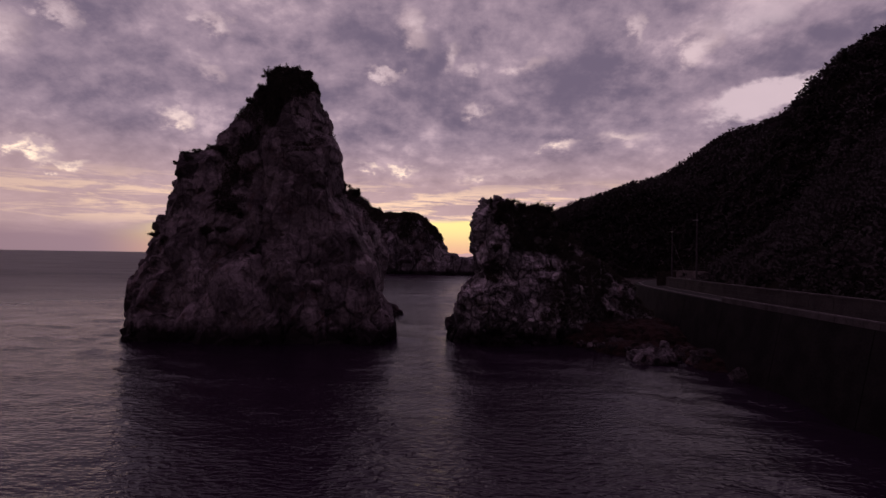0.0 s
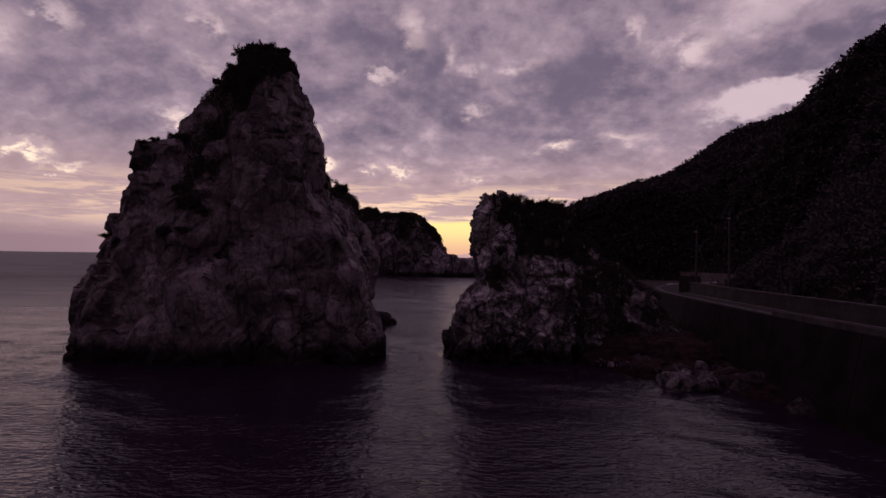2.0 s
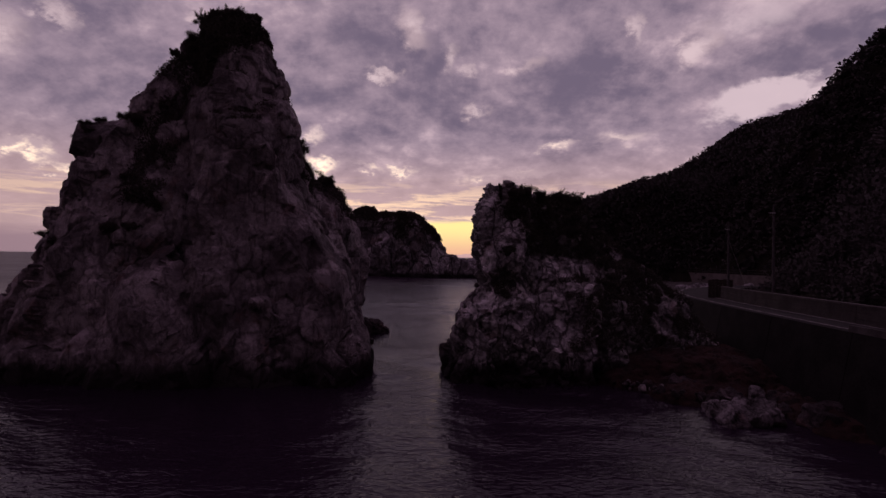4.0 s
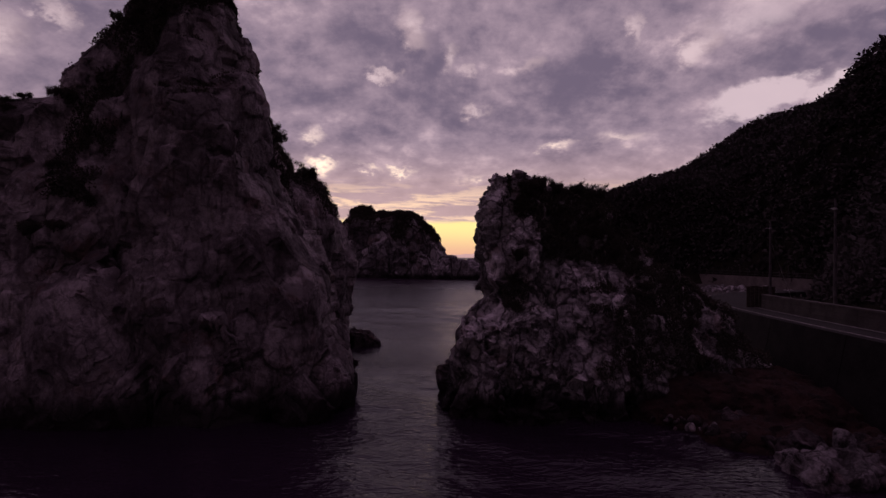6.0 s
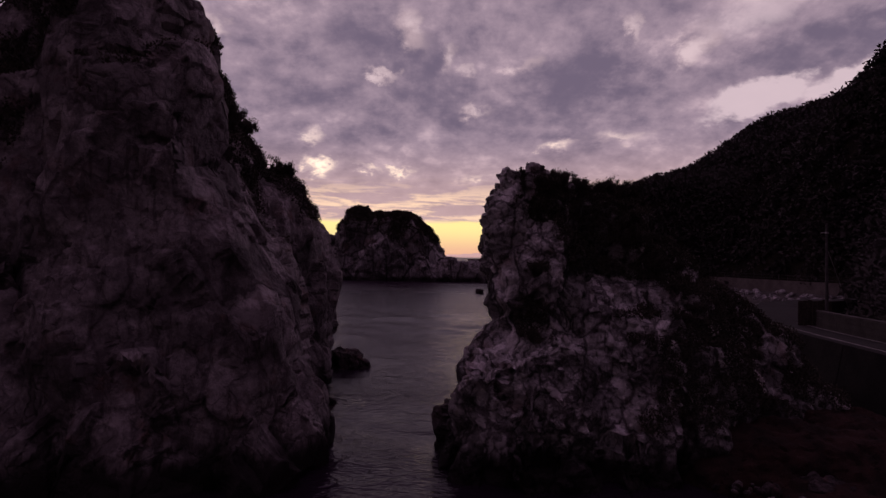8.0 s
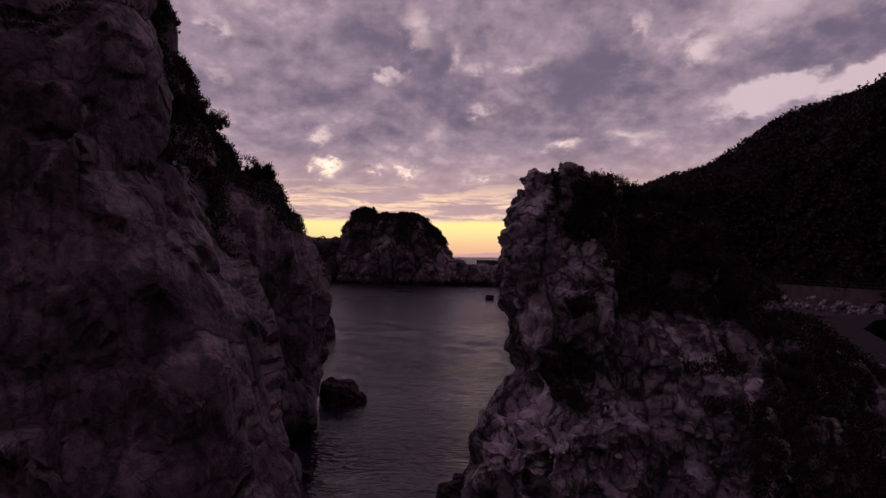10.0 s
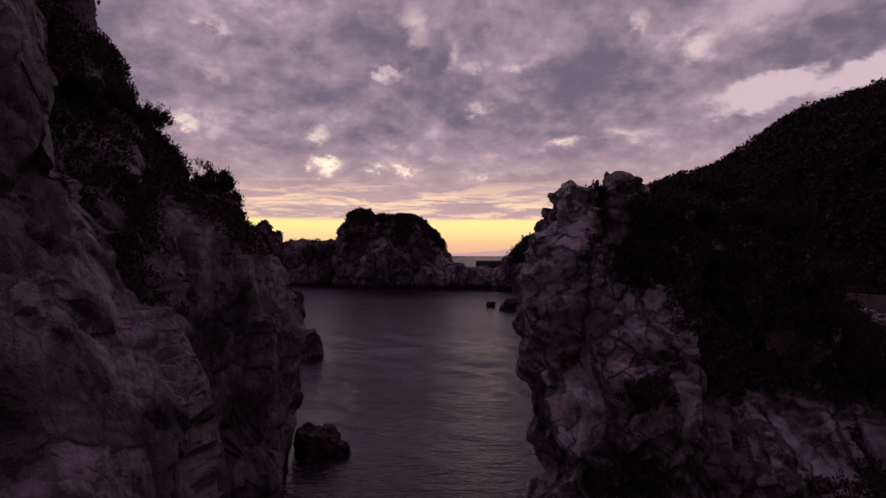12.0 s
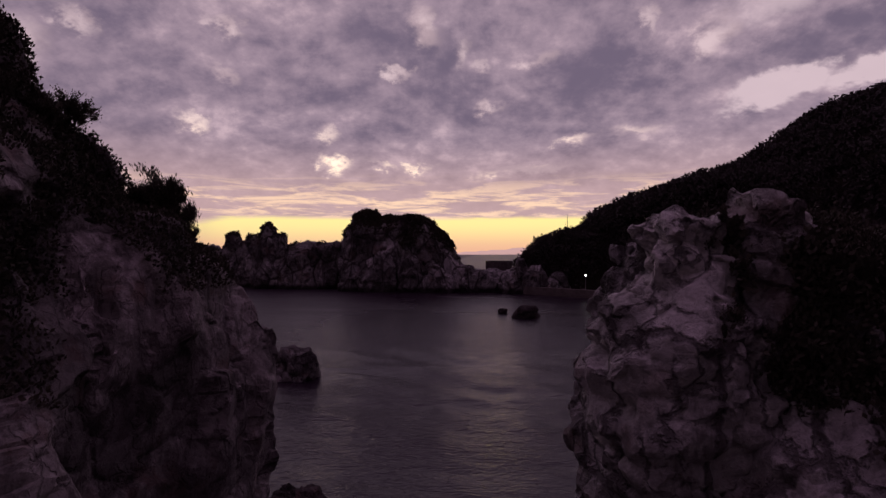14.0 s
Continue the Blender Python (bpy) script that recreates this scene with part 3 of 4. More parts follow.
# ---- the far point across the bay
POINT = tagged(new("rocky_point"), "far rocky point of grey cliffs topped with scrub across the bay", "rocky point")
FAR = dict(swell=(11.0, 1.2), joints=(((8, 8, 15), 0.6, 0.4, 1.8, 1.2, 0.04), ((3.6, 3.6, 6), 0.8, 0.55, 1.0, 0.9, 0.04)), fine=(1.5, 0.1), crease=(3.0, 0.3))
POINT_ROCKS = []
for n, (piece, label, lumps) in enumerate((
    ("dome", "broad domed crag with a scrub cap", [lump(-39, 303, 26, 14, -3, 33, 0.80, square=3.4, blunt=5), lump(-54, 303, 13, 12, 0, 36, 0.62), lump(-20, 300, 14, 10, -3, 28, 0.42, dx=-2)]),
    ("pinnacle", "rounded rock pinnacle", [lump(-104, 308, 8.5, 8.0, -3, 33.0, 0.85, blunt=2.5), lump(-96, 308, 7, 6.5, -3, 27, 0.55)]),
    ("cliff", "low fluted sea cliff", [lump(-80, 308, 24, 9, -3, 22, 0.75), lump(-112, 318, 26, 10, -3, 22, 0.7), lump(-116, 316, 5, 6, 0, 27.5, 0.5), lump(-126, 318, 9, 7, 0, 26.5, 0.5), lump(-140, 322, 14, 8, -3, 22, 0.5)]),
    ("crag", "pale pointed crag at the water", [lump(-46, 288, 9.5, 7.5, -3, 18, 0.42, dx=2)]),
    ("crag", "", [lump(-57, 290, 7, 6.5, -3, 13, 0.6)]),
    ("crag", "", [lump(-31, 288, 7, 6.5, -3, 17, 0.5)]),
    ("crag", "", [lump(-20, 287, 9, 6.5, -3, 13, 0.5)]),
    ("spur", "low rock spur running out to the breakwater", [lump(-6, 288, 9, 6, -3, 12, 0.5, dx=-2), lump(6, 290, 14, 6, -3, 9.3, 0.8, blunt=8)]),
    ("cape_crag", "pale crag at the foot of the wooded cape", [lump(15.5, 282, 6.5, 6, -3, 15, 0.5), lump(23, 278.5, 6.5, 5, -3, 11.5, 0.5), lump(31, 273, 6, 5, -3, 8.5, 0.5)]),
)):
    ob = rock(piece, lumps, 0.7, ROCK_SHADE if piece in ("pinnacle", "cliff") else ROCK_FAR, label, seed=300 + 20 * n, **FAR)
    ob.parent = POINT
    POINT_ROCKS.append(ob)


# ---- the wooded hill
def foot(y):
    return np.interp(y, [-400, 60, 82, 110, 140, 175, 215, 240, 268, 288, 302, 330, 400], [33, 33, 35.5, 56, 80, 100, 88, 66, 42, 13, 20, 60, 170])


def hill_height(x, y):
    out = x - foot(y)
    crest = np.interp(x, [10, 24, 36, 43, 49, 57, 84, 94, 102, 110, 121, 130, 141, 153, 180, 270, 460], [6, 19, 24, 25, 32, 36.5, 44, 47, 50, 57, 66, 70.5, 70.5, 75, 85, 103, 122])
    line = np.interp(x, [45, 90], [288, 258])
    ridge = crest - 0.30 * np.maximum(line - y, 0) - 0.55 * np.maximum(y - line - 15, 0)
    spur = 67 + 0.74 * (x - 115) - 0.75 * np.abs(y - 190)
    top = np.maximum(np.maximum(ridge, spur), np.interp(y, [60, 110, 150], [46, 28, 10]))
    steep = np.interp(y, [60, 110, 160, 190, 240, 280], [0.8, 0.9, 1.8, 2.3, 1.6, 2.2])
    return np.minimum(np.where(out < 0, out * 0.5, out * steep + 5), top)


gx, gy = np.meshgrid(np.arange(4, 460, 3.0), np.arange(-240, 520, 3.0))
spots = np.stack([gx.ravel(), gy.ravel(), 0 * gx.ravel()], 1)
hz = hill_height(gx, gy)
hz = hz + (2.0 * fbm(spots, 26, 3, 7) + 0.8 * fbm(spots, 8, 2, 8)).reshape(gx.shape) * np.clip(hz / 12, 0, 1)
hz = np.maximum(hz, -4)
n_x, n_y = gx.shape[1], gx.shape[0]
quad = np.arange((n_y - 1) * n_x).reshape(n_y - 1, n_x)[:, :-1].ravel()
HILL = tagged(new("hillside", mesh_from("hillside", np.stack([gx.ravel(), gy.ravel(), hz.ravel()], 1), np.stack([quad, quad + 1, quad + 1 + n_x, quad + n_x], 1), SOIL, True)),
              "steep coastal hill under dark evergreen forest", "hill", kind="structure")

rock("rock_outcrop", [lump(113.6, 207.5, 3.4, 4.0, 30, 49, 0.6, dx=1.5, dy=2.0, turn=30), lump(116.5, 208.5, 2.4, 3.0, 34, 52.5, 0.5, dx=1.2, dy=2.0)], 0.4, ROCK_FAR, "bare grey rock outcrop breaking through the hillside forest", "outcrop",
     swell=(4.0, 0.5), joints=(((3.0, 3.0, 5.0), 0.8, 0.4, 0.7, 0.5, 0.08),), fine=(1.0, 0.08), crease=(2.0, 0.15), seed=610)


# ---- foliage
rng = np.random.default_rng(5)


def leaves(at, aim, length, width, spread=0.8):
    """One four-cornered leaf at each row of at, pointing along aim with some scatter."""
    n = len(at)
    d = aim + spread * rng.normal(size=(n, 3))
    d /= np.linalg.norm(d, axis=1)[:, None] + 1e-9
    s = np.cross(d, rng.normal(size=(n, 3)))
    s /= np.linalg.norm(s, axis=1)[:, None] + 1e-9
    k = (length * rng.uniform(0.6, 1.3, n))[:, None]
    h = (width * rng.uniform(0.7, 1.2, n))[:, None]
    v = np.stack([at, at + d * k * 0.45 + s * h, at + d * k, at + d * k * 0.5 - s * h], 1).reshape(-1, 3)
    return v, np.arange(4 * n).reshape(-1, 4)


def face_data(me):
    n = len(me.polygons)
    c, nn, a = np.empty(3 * n), np.empty(3 * n), np.empty(n)
    me.polygons.foreach_get("center", c)
    me.polygons.foreach_get("normal", nn)
    me.polygons.foreach_get("area", a)
    return c.reshape(-1, 3), nn.reshape(-1, 3), a


def scattered(me, count, where):
    """Places and normals picked on a mesh by area times the weight that where(centre, normal) gives."""
    c, nn, a = face_data(me)
    k = where(c, nn)
    p = a * np.where(k < 0.4, 0, k) + 1e-12
    pick = rng.choice(len(c), count, p=p / p.sum())
    return c[pick] + rng.normal(size=(count, 3)) * np.sqrt(a[pick])[:, None] * 0.3, nn[pick]


def brush(name, me, count, where, length, width, mat, label, rise=0.3, category="undergrowth"):
    at, nn = scattered(me, count, where)
    at = at + nn * (rng.random((count, 1)) ** 1.6) * rise
    v, f = leaves(at, nn * 0.5 + np.array([0, 0, 0.8]), length, width)
    return tagged(new(name, mesh_from(name, v, f, mat)), label, category, kind="stuff")


def stack_green(c, nn):
    up = smooth01(nn[:, 2], 0.5, 0.85)
    high = smooth01(c[:, 2], 14, 24) * up
    cap = smooth01(c[:, 2] + 2.0 * value_noise(c / 2.0, 33) - 1.2 * np.abs(c[:, 0] + 22.5), 24.8, 27.2) * smooth01(nn[:, 2], -0.6, 0.0) * 3.0
    gully = np.exp(-((c[:, 0] + 26.9 - 0.1 * (c[:, 2] - 17)) / 1.9) ** 2) * smooth01(c[:, 2], 11, 15) * (value_noise(c / 2.0, 21) > -0.25) * 1.2
    strip = np.exp(-((c[:, 1] - 72.5) / 2.1) ** 2) * smooth01(c[:, 2], 11.5, 13.5)
    east = smooth01(nn[:, 0], -0.2, 0.3) * np.maximum(strip, smooth01(c[:, 2], 14, 17) * smooth01(c[:, 1], 69, 72)) * (value_noise(c / 2.5, 14) > -0.3) * 1.1
    rim = np.exp(-(np.maximum(np.abs(c[:, 0] + 17.5), 0) / 2.0) ** 2) * smooth01(c[:, 2], 17, 23) * smooth01(c[:, 1], 69, 72) * smooth01(nn[:, 2], 0.2, 0.6) * 0.8
    return 0.6 * high * (value_noise(c / 2.2, 4) > 0.12) + cap + gully + rim + east + 1e-9


for ob, count in zip(PIN_ROCKS[:4], (85000, 30000, 34000, 90000)):
    brush("undergrowth", ob.data, count, stack_green, 0.19, 0.058, LEAF, "dark evergreen scrub clinging to the top and clefts of the pinnacle", 0.3)


def head_green(c, nn):
    up = smooth01(nn[:, 2], -0.3, 0.3)
    hump = smooth01(c[:, 0] + 0.25 * (c[:, 2] - 17), 5.3, 6.0) * smooth01(c[:, 2] + 2.6 * value_noise(c / 2.4, 39) - 0.15 * (c[:, 0] - 8), 9.3, 10.8) * smooth01(c[:, 1] - 0.25 * c[:, 0], 62.6, 64.6)
    slope = smooth01(c[:, 0] - 0.25 * c[:, 2] + 0.35 * (c[:, 1] - 66) + 3.0 * value_noise(c / 2.6, 29), 8.6, 10.0) * smooth01(c[:, 2], 1.6, 3.6) * (value_noise(c / 2.2, 9) + 0.4 * value_noise(c / 0.8, 19) > -0.05)
    gully = np.exp(-((c[:, 0] - 4.6) ** 2 / 1.6 + (c[:, 1] - 65.0) ** 2 / 2.0 + (c[:, 2] - 8.6) ** 2 / 1.2)) * 1.2
    tuft = np.exp(-((c[:, 0] - 4.1) ** 2 / 0.06)) * smooth01(c[:, 2], 14.5, 16) * smooth01(nn[:, 2], -1, 0.4)
    return up * (1.2 * hump + slope) + gully + tuft + 1e-9


brush("undergrowth", HEAD.data, 190000, head_green, 0.14, 0.045, LEAF, "dense dark scrub matting the landward slope of the rock", 0.5)
for ob, count in zip([b for b in HEAD.children if b.type == "MESH"], (3000, 26000, 26000)):
    brush("undergrowth", ob.data, count, lambda c, nn: smooth01(c[:, 0] + 0.5 * value_noise(c / 0.7, 5), 5.0, 5.5) * smooth01(c[:, 2], 17.4, 16.8) + 0.5 * np.exp(-((c[:, 0] - 4.45) / 0.2) ** 2) * smooth01(c[:, 2], 16, 16.6) + 1e-9,
          0.13, 0.04, LEAF, "dark scrub hanging over the summit of the sea rock", 0.3)


def point_green(c, nn):
    """The dark cap of the dome, with a tongue hanging down its face, and the tops of the lower cliffs."""
    ragged = 3.0 * value_noise(c / 7.0, 6) + 1.6 * value_noise(c / 2.5, 16)
    cap = smooth01(c[:, 2] + ragged - 0.10 * np.abs(c[:, 0] + 45), 30.0, 32.0) * (c[:, 0] > -75)
    tongue = np.exp(-((c[:, 0] + 34 - 0.3 * (c[:, 2] - 20)) / 5.0) ** 2) * smooth01(c[:, 2] + ragged, 19, 21)
    east = smooth01(c[:, 0], -25, -20) * smooth01(c[:, 2] + ragged, 20, 22)
    tops = smooth01(nn[:, 2], 0.4, 0.7) * smooth01(c[:, 2] + ragged, 21, 25)
    return cap + tongue + east + tops + 1e-9


for ob, count in zip(POINT_ROCKS[:3], (32000, 1500, 2500)):
    brush("undergrowth", ob.data, count, point_green, 0.75, 0.28, LEAF, "dark scrub capping the cliffs of the far point", 0.6)


def woods():
    """Crowns of the hill's forest: clumps of leaves about many tree tops, finer beside the road."""
    c, nn, a = face_data(HILL.data)
    made = []
    for number, per, length, grow, ok in (
        (11000, 40, 1.25, 1.0, (c[:, 2] > 6) & (c[:, 0] < 270) & (c[:, 1] > 105) & (c[:, 1] < 345)),
        (2300, 135, 0.45, 0.7, (c[:, 2] > 5.4) & (c[:, 0] < 75) & (c[:, 1] > -20) & (c[:, 1] < 112)),
    ):
        p = np.where(ok, a, 0)
        tops = c[rng.choice(len(c), number, p=p / p.sum())] + rng.uniform(-2.2, 2.2, (number, 3)) * (1, 1, 0)
        fx, fy = (tops[:, 0] - gx[0, 0]) / 3.0, (tops[:, 1] - gy[0, 0]) / 3.0
        ix, iy = np.clip(fx.astype(int), 0, n_x - 2), np.clip(fy.astype(int), 0, n_y - 2)
        fx, fy = fx - ix, fy - iy
        tops[:, 2] = (hz[iy, ix] * (1 - fx) + hz[iy, ix + 1] * fx) * (1 - fy) + (hz[iy + 1, ix] * (1 - fx) + hz[iy + 1, ix + 1] * fx) * fy
        tops[:, 2] += rng.normal(size=number) * 0.3
        size = rng.uniform(1.5, 3.4, number) * grow
        d = rng.normal(size=(number, per, 3))
        d /= np.linalg.norm(d, axis=2)[..., None]
        d[..., 2] = np.abs(d[..., 2]) * 1.1 - 0.25
        at = tops[:, None] + d * size[:, None, None] * rng.uniform(0.65, 1.05, (number, per, 1)) + np.array([0, 0, 1.2 * grow])
        made.append(leaves(at.reshape(-1, 3), d.reshape(-1, 3) * 0.7, length, 0.33 * length))
    (v0, f0), (v1, f1) = made
    return np.concatenate([v0, v1]), np.concatenate([f0, f1 + len(v0)])


tagged(new("hill_forest", mesh_from("hill_forest", *woods(), WOODS)), "dense dark evergreen forest covering the coastal hill", "forest", kind="stuff")


def limb(points, radii, sides=5):
    """A tapered tube through points."""
    verts, faces = [], []
    for n, (p, r) in enumerate(zip(points, radii)):
        a = points[min(n + 1, len(points) - 1)] - points[max(n - 1, 0)]
        a = a / (np.linalg.norm(a) + 1e-9)
        u = np.cross(a, (0.3, 0.9, 0.2))
        u /= np.linalg.norm(u) + 1e-9
        v = np.cross(a, u)
        for s in range(sides):
            t = 2 * math.pi * s / sides
            verts.append(p + r * (math.cos(t) * u + math.sin(t) * v))
    for n in range(len(points) - 1):
        for s in range(sides):
            q, r = n * sides + s, n * sides + (s + 1) % sides
            faces.append((q, r, r + sides, q + sides))
    return np.array(verts), faces


def joined(pieces):
    verts, faces, base = [], [], 0
    for v, f in pieces:
        verts.append(v)
        faces += [tuple(int(i) + base for i in q) for q in f]
        base += len(v)
    return np.concatenate(verts), faces


def shrub(name, label, stems, height, reach, per, length, width, upright=0.6):
    """A bush: an Empty at its base, woody stems and a crown of leaves."""
    base = tagged(new(name), label, "shrub")
    wood, at, aim = [], [], []
    for s in range(stems):
        a = 2 * math.pi * (s + rng.random()) / stems
        r = reach * rng.uniform(0.4, 1.0)
        tip = np.array([r * math.cos(a), r * math.sin(a), height * rng.uniform(0.6, 1.05) * (1.1 - 0.35 * r / reach)])
        mid = tip * (0.4, 0.4, 0.55) + rng.normal(size=3) * 0.07
        wood.append(limb([np.array([0, 0, -0.35]), mid, tip], (0.045, 0.03, 0.008)))
        for k in range(5):
            b = mid + (tip - mid) * rng.random() + rng.normal(size=3) * 0.05
            t = b + np.array([rng.normal() * 0.35, rng.normal() * 0.35, 0.2 + 0.35 * rng.random()]) * reach * 0.6
            wood.append(limb([b, t], (0.016, 0.004), 4))
            u = rng.random((per // 5, 1))
            at.append(b + (t - b) * u + rng.normal(size=(per // 5, 3)) * 0.11 * reach)
            aim.append(np.tile((t - b) / np.linalg.norm(t - b) + np.array([0, 0, upright]), (per // 5, 1)))
    for piece, data in (("stem", mesh_from("stem", *joined(wood), BARK)), ("foliage", mesh_from("foliage", *leaves(np.concatenate(at), np.concatenate(aim), length, width, 0.45), LEAF))):
        ob = new(piece, data)
        ob.parent = base
    return base


from mathutils.bvhtree import BVHTree


def tree_of(*obs):
    verts, faces = [], []
    for ob in obs:
        base = len(verts)
        verts += [v.co for v in ob.data.vertices]
        faces += [[i + base for i in p.vertices] for p in ob.data.polygons]
    return BVHTree.FromPolygons(verts, faces)


STACK_SKIN, HEAD_SKIN = tree_of(*PIN_ROCKS), tree_of(HEAD)


def ground_at(skin, x, y):
    hit = skin.ray_cast(Vector((x, y, 60)), Vector((0, 0, -1)))[0]
    return hit.z if hit else None


BUSHES = [
    shrub("shrub", "dark wind-clipped evergreen shrub rooted in bare limestone", 9, 1.5, 1.0, 420, 0.12, 0.030),
    shrub("shrub", "low spreading evergreen shrub on the rock's edge", 8, 0.9, 1.1, 380, 0.11, 0.028, 0.3),
    shrub("shrub", "ragged upright juniper-like shrub on a rock ledge", 10, 2.1, 0.9, 420, 0.17, 0.022, 1.1),
]
placed = []


def plant(kind, skin, x, y, scale, sink=0.12):
    z = ground_at(skin, x, y)
    if z is None or z < 2:
        return
    m = Matrix.Translation((x, y, z - sink)) @ Euler((rng.normal() * 0.12, rng.normal() * 0.12, rng.random() * 6.28)).to_matrix().to_4x4() @ Matrix.Scale(scale, 4)
    ob = BUSHES[kind]
    if ob in placed:
        ob = copy_thing(ob, m)
        ob.matrix_basis = m
    else:
        ob.matrix_basis = m
        placed.append(ob)
    tagged(ob, group="shrubs on the rocks")


for k in range(26):
    plant(int(rng.integers(0, 3)) if k % 3 else 0, STACK_SKIN, -23.2 + rng.uniform(-3.2, 3.0), 67 + rng.uniform(-2.2, 3.5), rng.uniform(0.5, 0.85))
for k in range(16):
    plant(1, STACK_SKIN, -32.5 + rng.uniform(-5, 5), 66 + rng.uniform(-5, 5), rng.uniform(0.4, 0.8))
for x, y, s, kind in ((-18.0, 70.5, 0.8, 0), (-17.6, 72.5, 0.9, 2), (-17.5, 74, 0.8, 0), (-18, 76, 0.9, 0), (-19, 79, 0.9, 0), (-19.2, 80.6, 1.0, 0), (-18.6, 78.2, 0.8, 1), (-17.0, 84.6, 1.5, 2), (-16.3, 84.9, 1.35, 2), (-17.5, 85.4, 1.2, 0), (-17.1, 83.4, 0.7, 2),
                     (-16.4, 85.8, 0.7, 2), (-17.2, 82.6, 0.9, 0), (-16.5, 87.2, 0.6, 1), (-17.0, 80.5, 0.7, 1), (-28.6, 62.5, 0.8, 1), (-29, 63.5, 0.9, 1), (-29.4, 61.2, 0.8, 0)):
    plant(kind, STACK_SKIN, x, y, s)
for k in range(34):
    plant(int(rng.integers(0, 3)), HEAD_SKIN, 9.2 + rng.uniform(-2.6, 4.2), 70.5 + rng.uniform(-3.0, 3.0), rng.uniform(0.5, 0.95))
for k in range(18):
    plant(1, HEAD_SKIN, 15.5 + rng.uniform(-3, 5), 69 + rng.uniform(-4, 4), rng.uniform(0.5, 0.9))
for x, y, s, kind in ((4.5, 64.9, 0.7, 1), (5.4, 65.2, 0.7, 1), (5.0, 65.6, 0.7, 0), (4.9, 64.6, 0.6, 1), (4.2, 68.3, 0.5, 2), (4.15, 67.6, 0.4, 1), (7.2, 68.4, 0.5, 1), (6.8, 69.4, 0.5, 1)):
    plant(kind, HEAD_SKIN, x, y, s)


# ---- loose rocks in the water and along the shore
def boulder(x, y, rx, ry, top, turn=0, seed=0, name="boulder", label="rough grey limestone boulder standing in shallow water", mat=BOULDER, voxel=0.14, low=-1.2, square=3.6, taper=0.8):
    return rock(name, [lump(x, y, rx, ry, low, top, taper, turn=turn, square=square, blunt=8, rings=12, segs=20),
                       lump(x + rx * 0.45, y - ry * 0.2, rx * 0.6, ry * 0.6, low, top * 0.6, 0.6, turn=turn + 30, rings=8, segs=14)], voxel, mat, label, "boulder",
                swell=(rx * 1.2, 0.16 * rx), joints=(((rx * 0.9,) * 3, 0.9, 0.7, 0.25 * rx, 0.12 * rx, 0.07), ((rx * 0.4,) * 3, 0.85, 0.5, 0.08 * rx, 0.06 * rx, 0.1)), fine=(0.3, 0.04), seed=seed)


for n, (x, y, rx, ry, top, turn) in enumerate((
    (-12.0, 90.6, 2.0, 1.8, 2.0, 20), (-10.2, 90.2, 1.0, 0.8, 0.8, 0), (-25.3, 128.0, 3.1, 2.4, 3.8, 8), (11.5, 197, 3.6, 2.5, 2.9, 0), (5.6, 205, 1.6, 1.2, 1.3, 0),
    (27, 272, 4, 3, 2.6, 0), (38, 262, 5, 3, 3.0, 0),
    (19.8, 53.6, 2.7, 2.1, 1.2, 5), (22.1, 55.6, 0.7, 0.6, 1.7, 50), (19.0, 61.5, 2.0, 1.6, 1.2, 70), (20.6, 57.6, 1.6, 1.4, 0.8, 10),
    (25.4, 52.4, 2.0, 1.7, 1.5, 30), (23.4, 55.0, 1.5, 1.3, 0.7, 80), (26.2, 47.0, 1.8, 1.5, 0.9, 0), (16.5, 62.5, 1.3, 1.1, 1.1, 20), (24.6, 57.0, 1.1, 1.0, 1.0, 20), (25.4, 64.5, 1.6, 1.4, 2.2, 0), (23.0, 65.2, 1.3, 1.2, 2.0, 0),
)):
    boulder(x, y, rx, ry, top, turn, 30 + n, voxel=0.12 if y < 100 else 0.3, mat=BOULDER if n in (2, 7, 8) else SHOREROCK)

PEBBLES = []
for k in range(3):
    v, f = lump(0, 0, 1, 1, -0.7, 0.7, 1.0, ball=True, blunt=2.6, square=2.4, rings=8, segs=12)
    v = v * (1 + 0.22 * fbm(v, 1.1, 2, 60 + k))[:, None]
    PEBBLES.append(mesh_from("stone", v, f, SHOREROCK if k else BOULDER, True))

# ---- rubble shore between the rock and the sea wall
SHORE = rock("ground", [lump(19, 64.5, 7, 4.5, -1.5, 2.6, 0.6), lump(24.5, 66, 5, 9, -1.5, 2.6, 0.7), lump(25.5, 55, 3, 7, -1.5, 1.0, 0.7), lump(15, 63, 3, 2.5, -1.5, 1.5, 0.6), lump(20, 60, 5.2, 4.6, -1.5, 1.0, 0.7)], 0.16, RUBBLE,
             "low reddish rubble bank between the rock and the sea wall", "shore", swell=(2.0, 0.25), joints=(((1.0, 1.0, 0.8), 0.7, 0.3, 0.35, 0.2, 0.06), ((0.45, 0.45, 0.35), 0.6, 0.3, 0.1, 0.08, 0.06)), crease=(0.5, 0.08), seed=77)
tagged(SHORE, kind="structure")
for k in range(34):
    u = rng.random()
    x, y = 14.2 + 4.4 * u + rng.normal() * 0.5, 61.6 - 5.4 * u + rng.normal() * 0.6
    s = rng.uniform(0.08, 0.30)
    me = PEBBLES[k % 3]
    ob = tagged(new("stone", me), "pale sea-worn stone on the rubble shore", "stone", "pale stones on the shore")
    ob.matrix_basis = Matrix.Translation((x, y, 0.5 + 0.25 * u)) @ Euler((rng.random() * 3, rng.random() * 3, rng.random() * 6)).to_matrix().to_4x4() @ Matrix.Diagonal((s * 1.4, s, s * 0.8, 1))

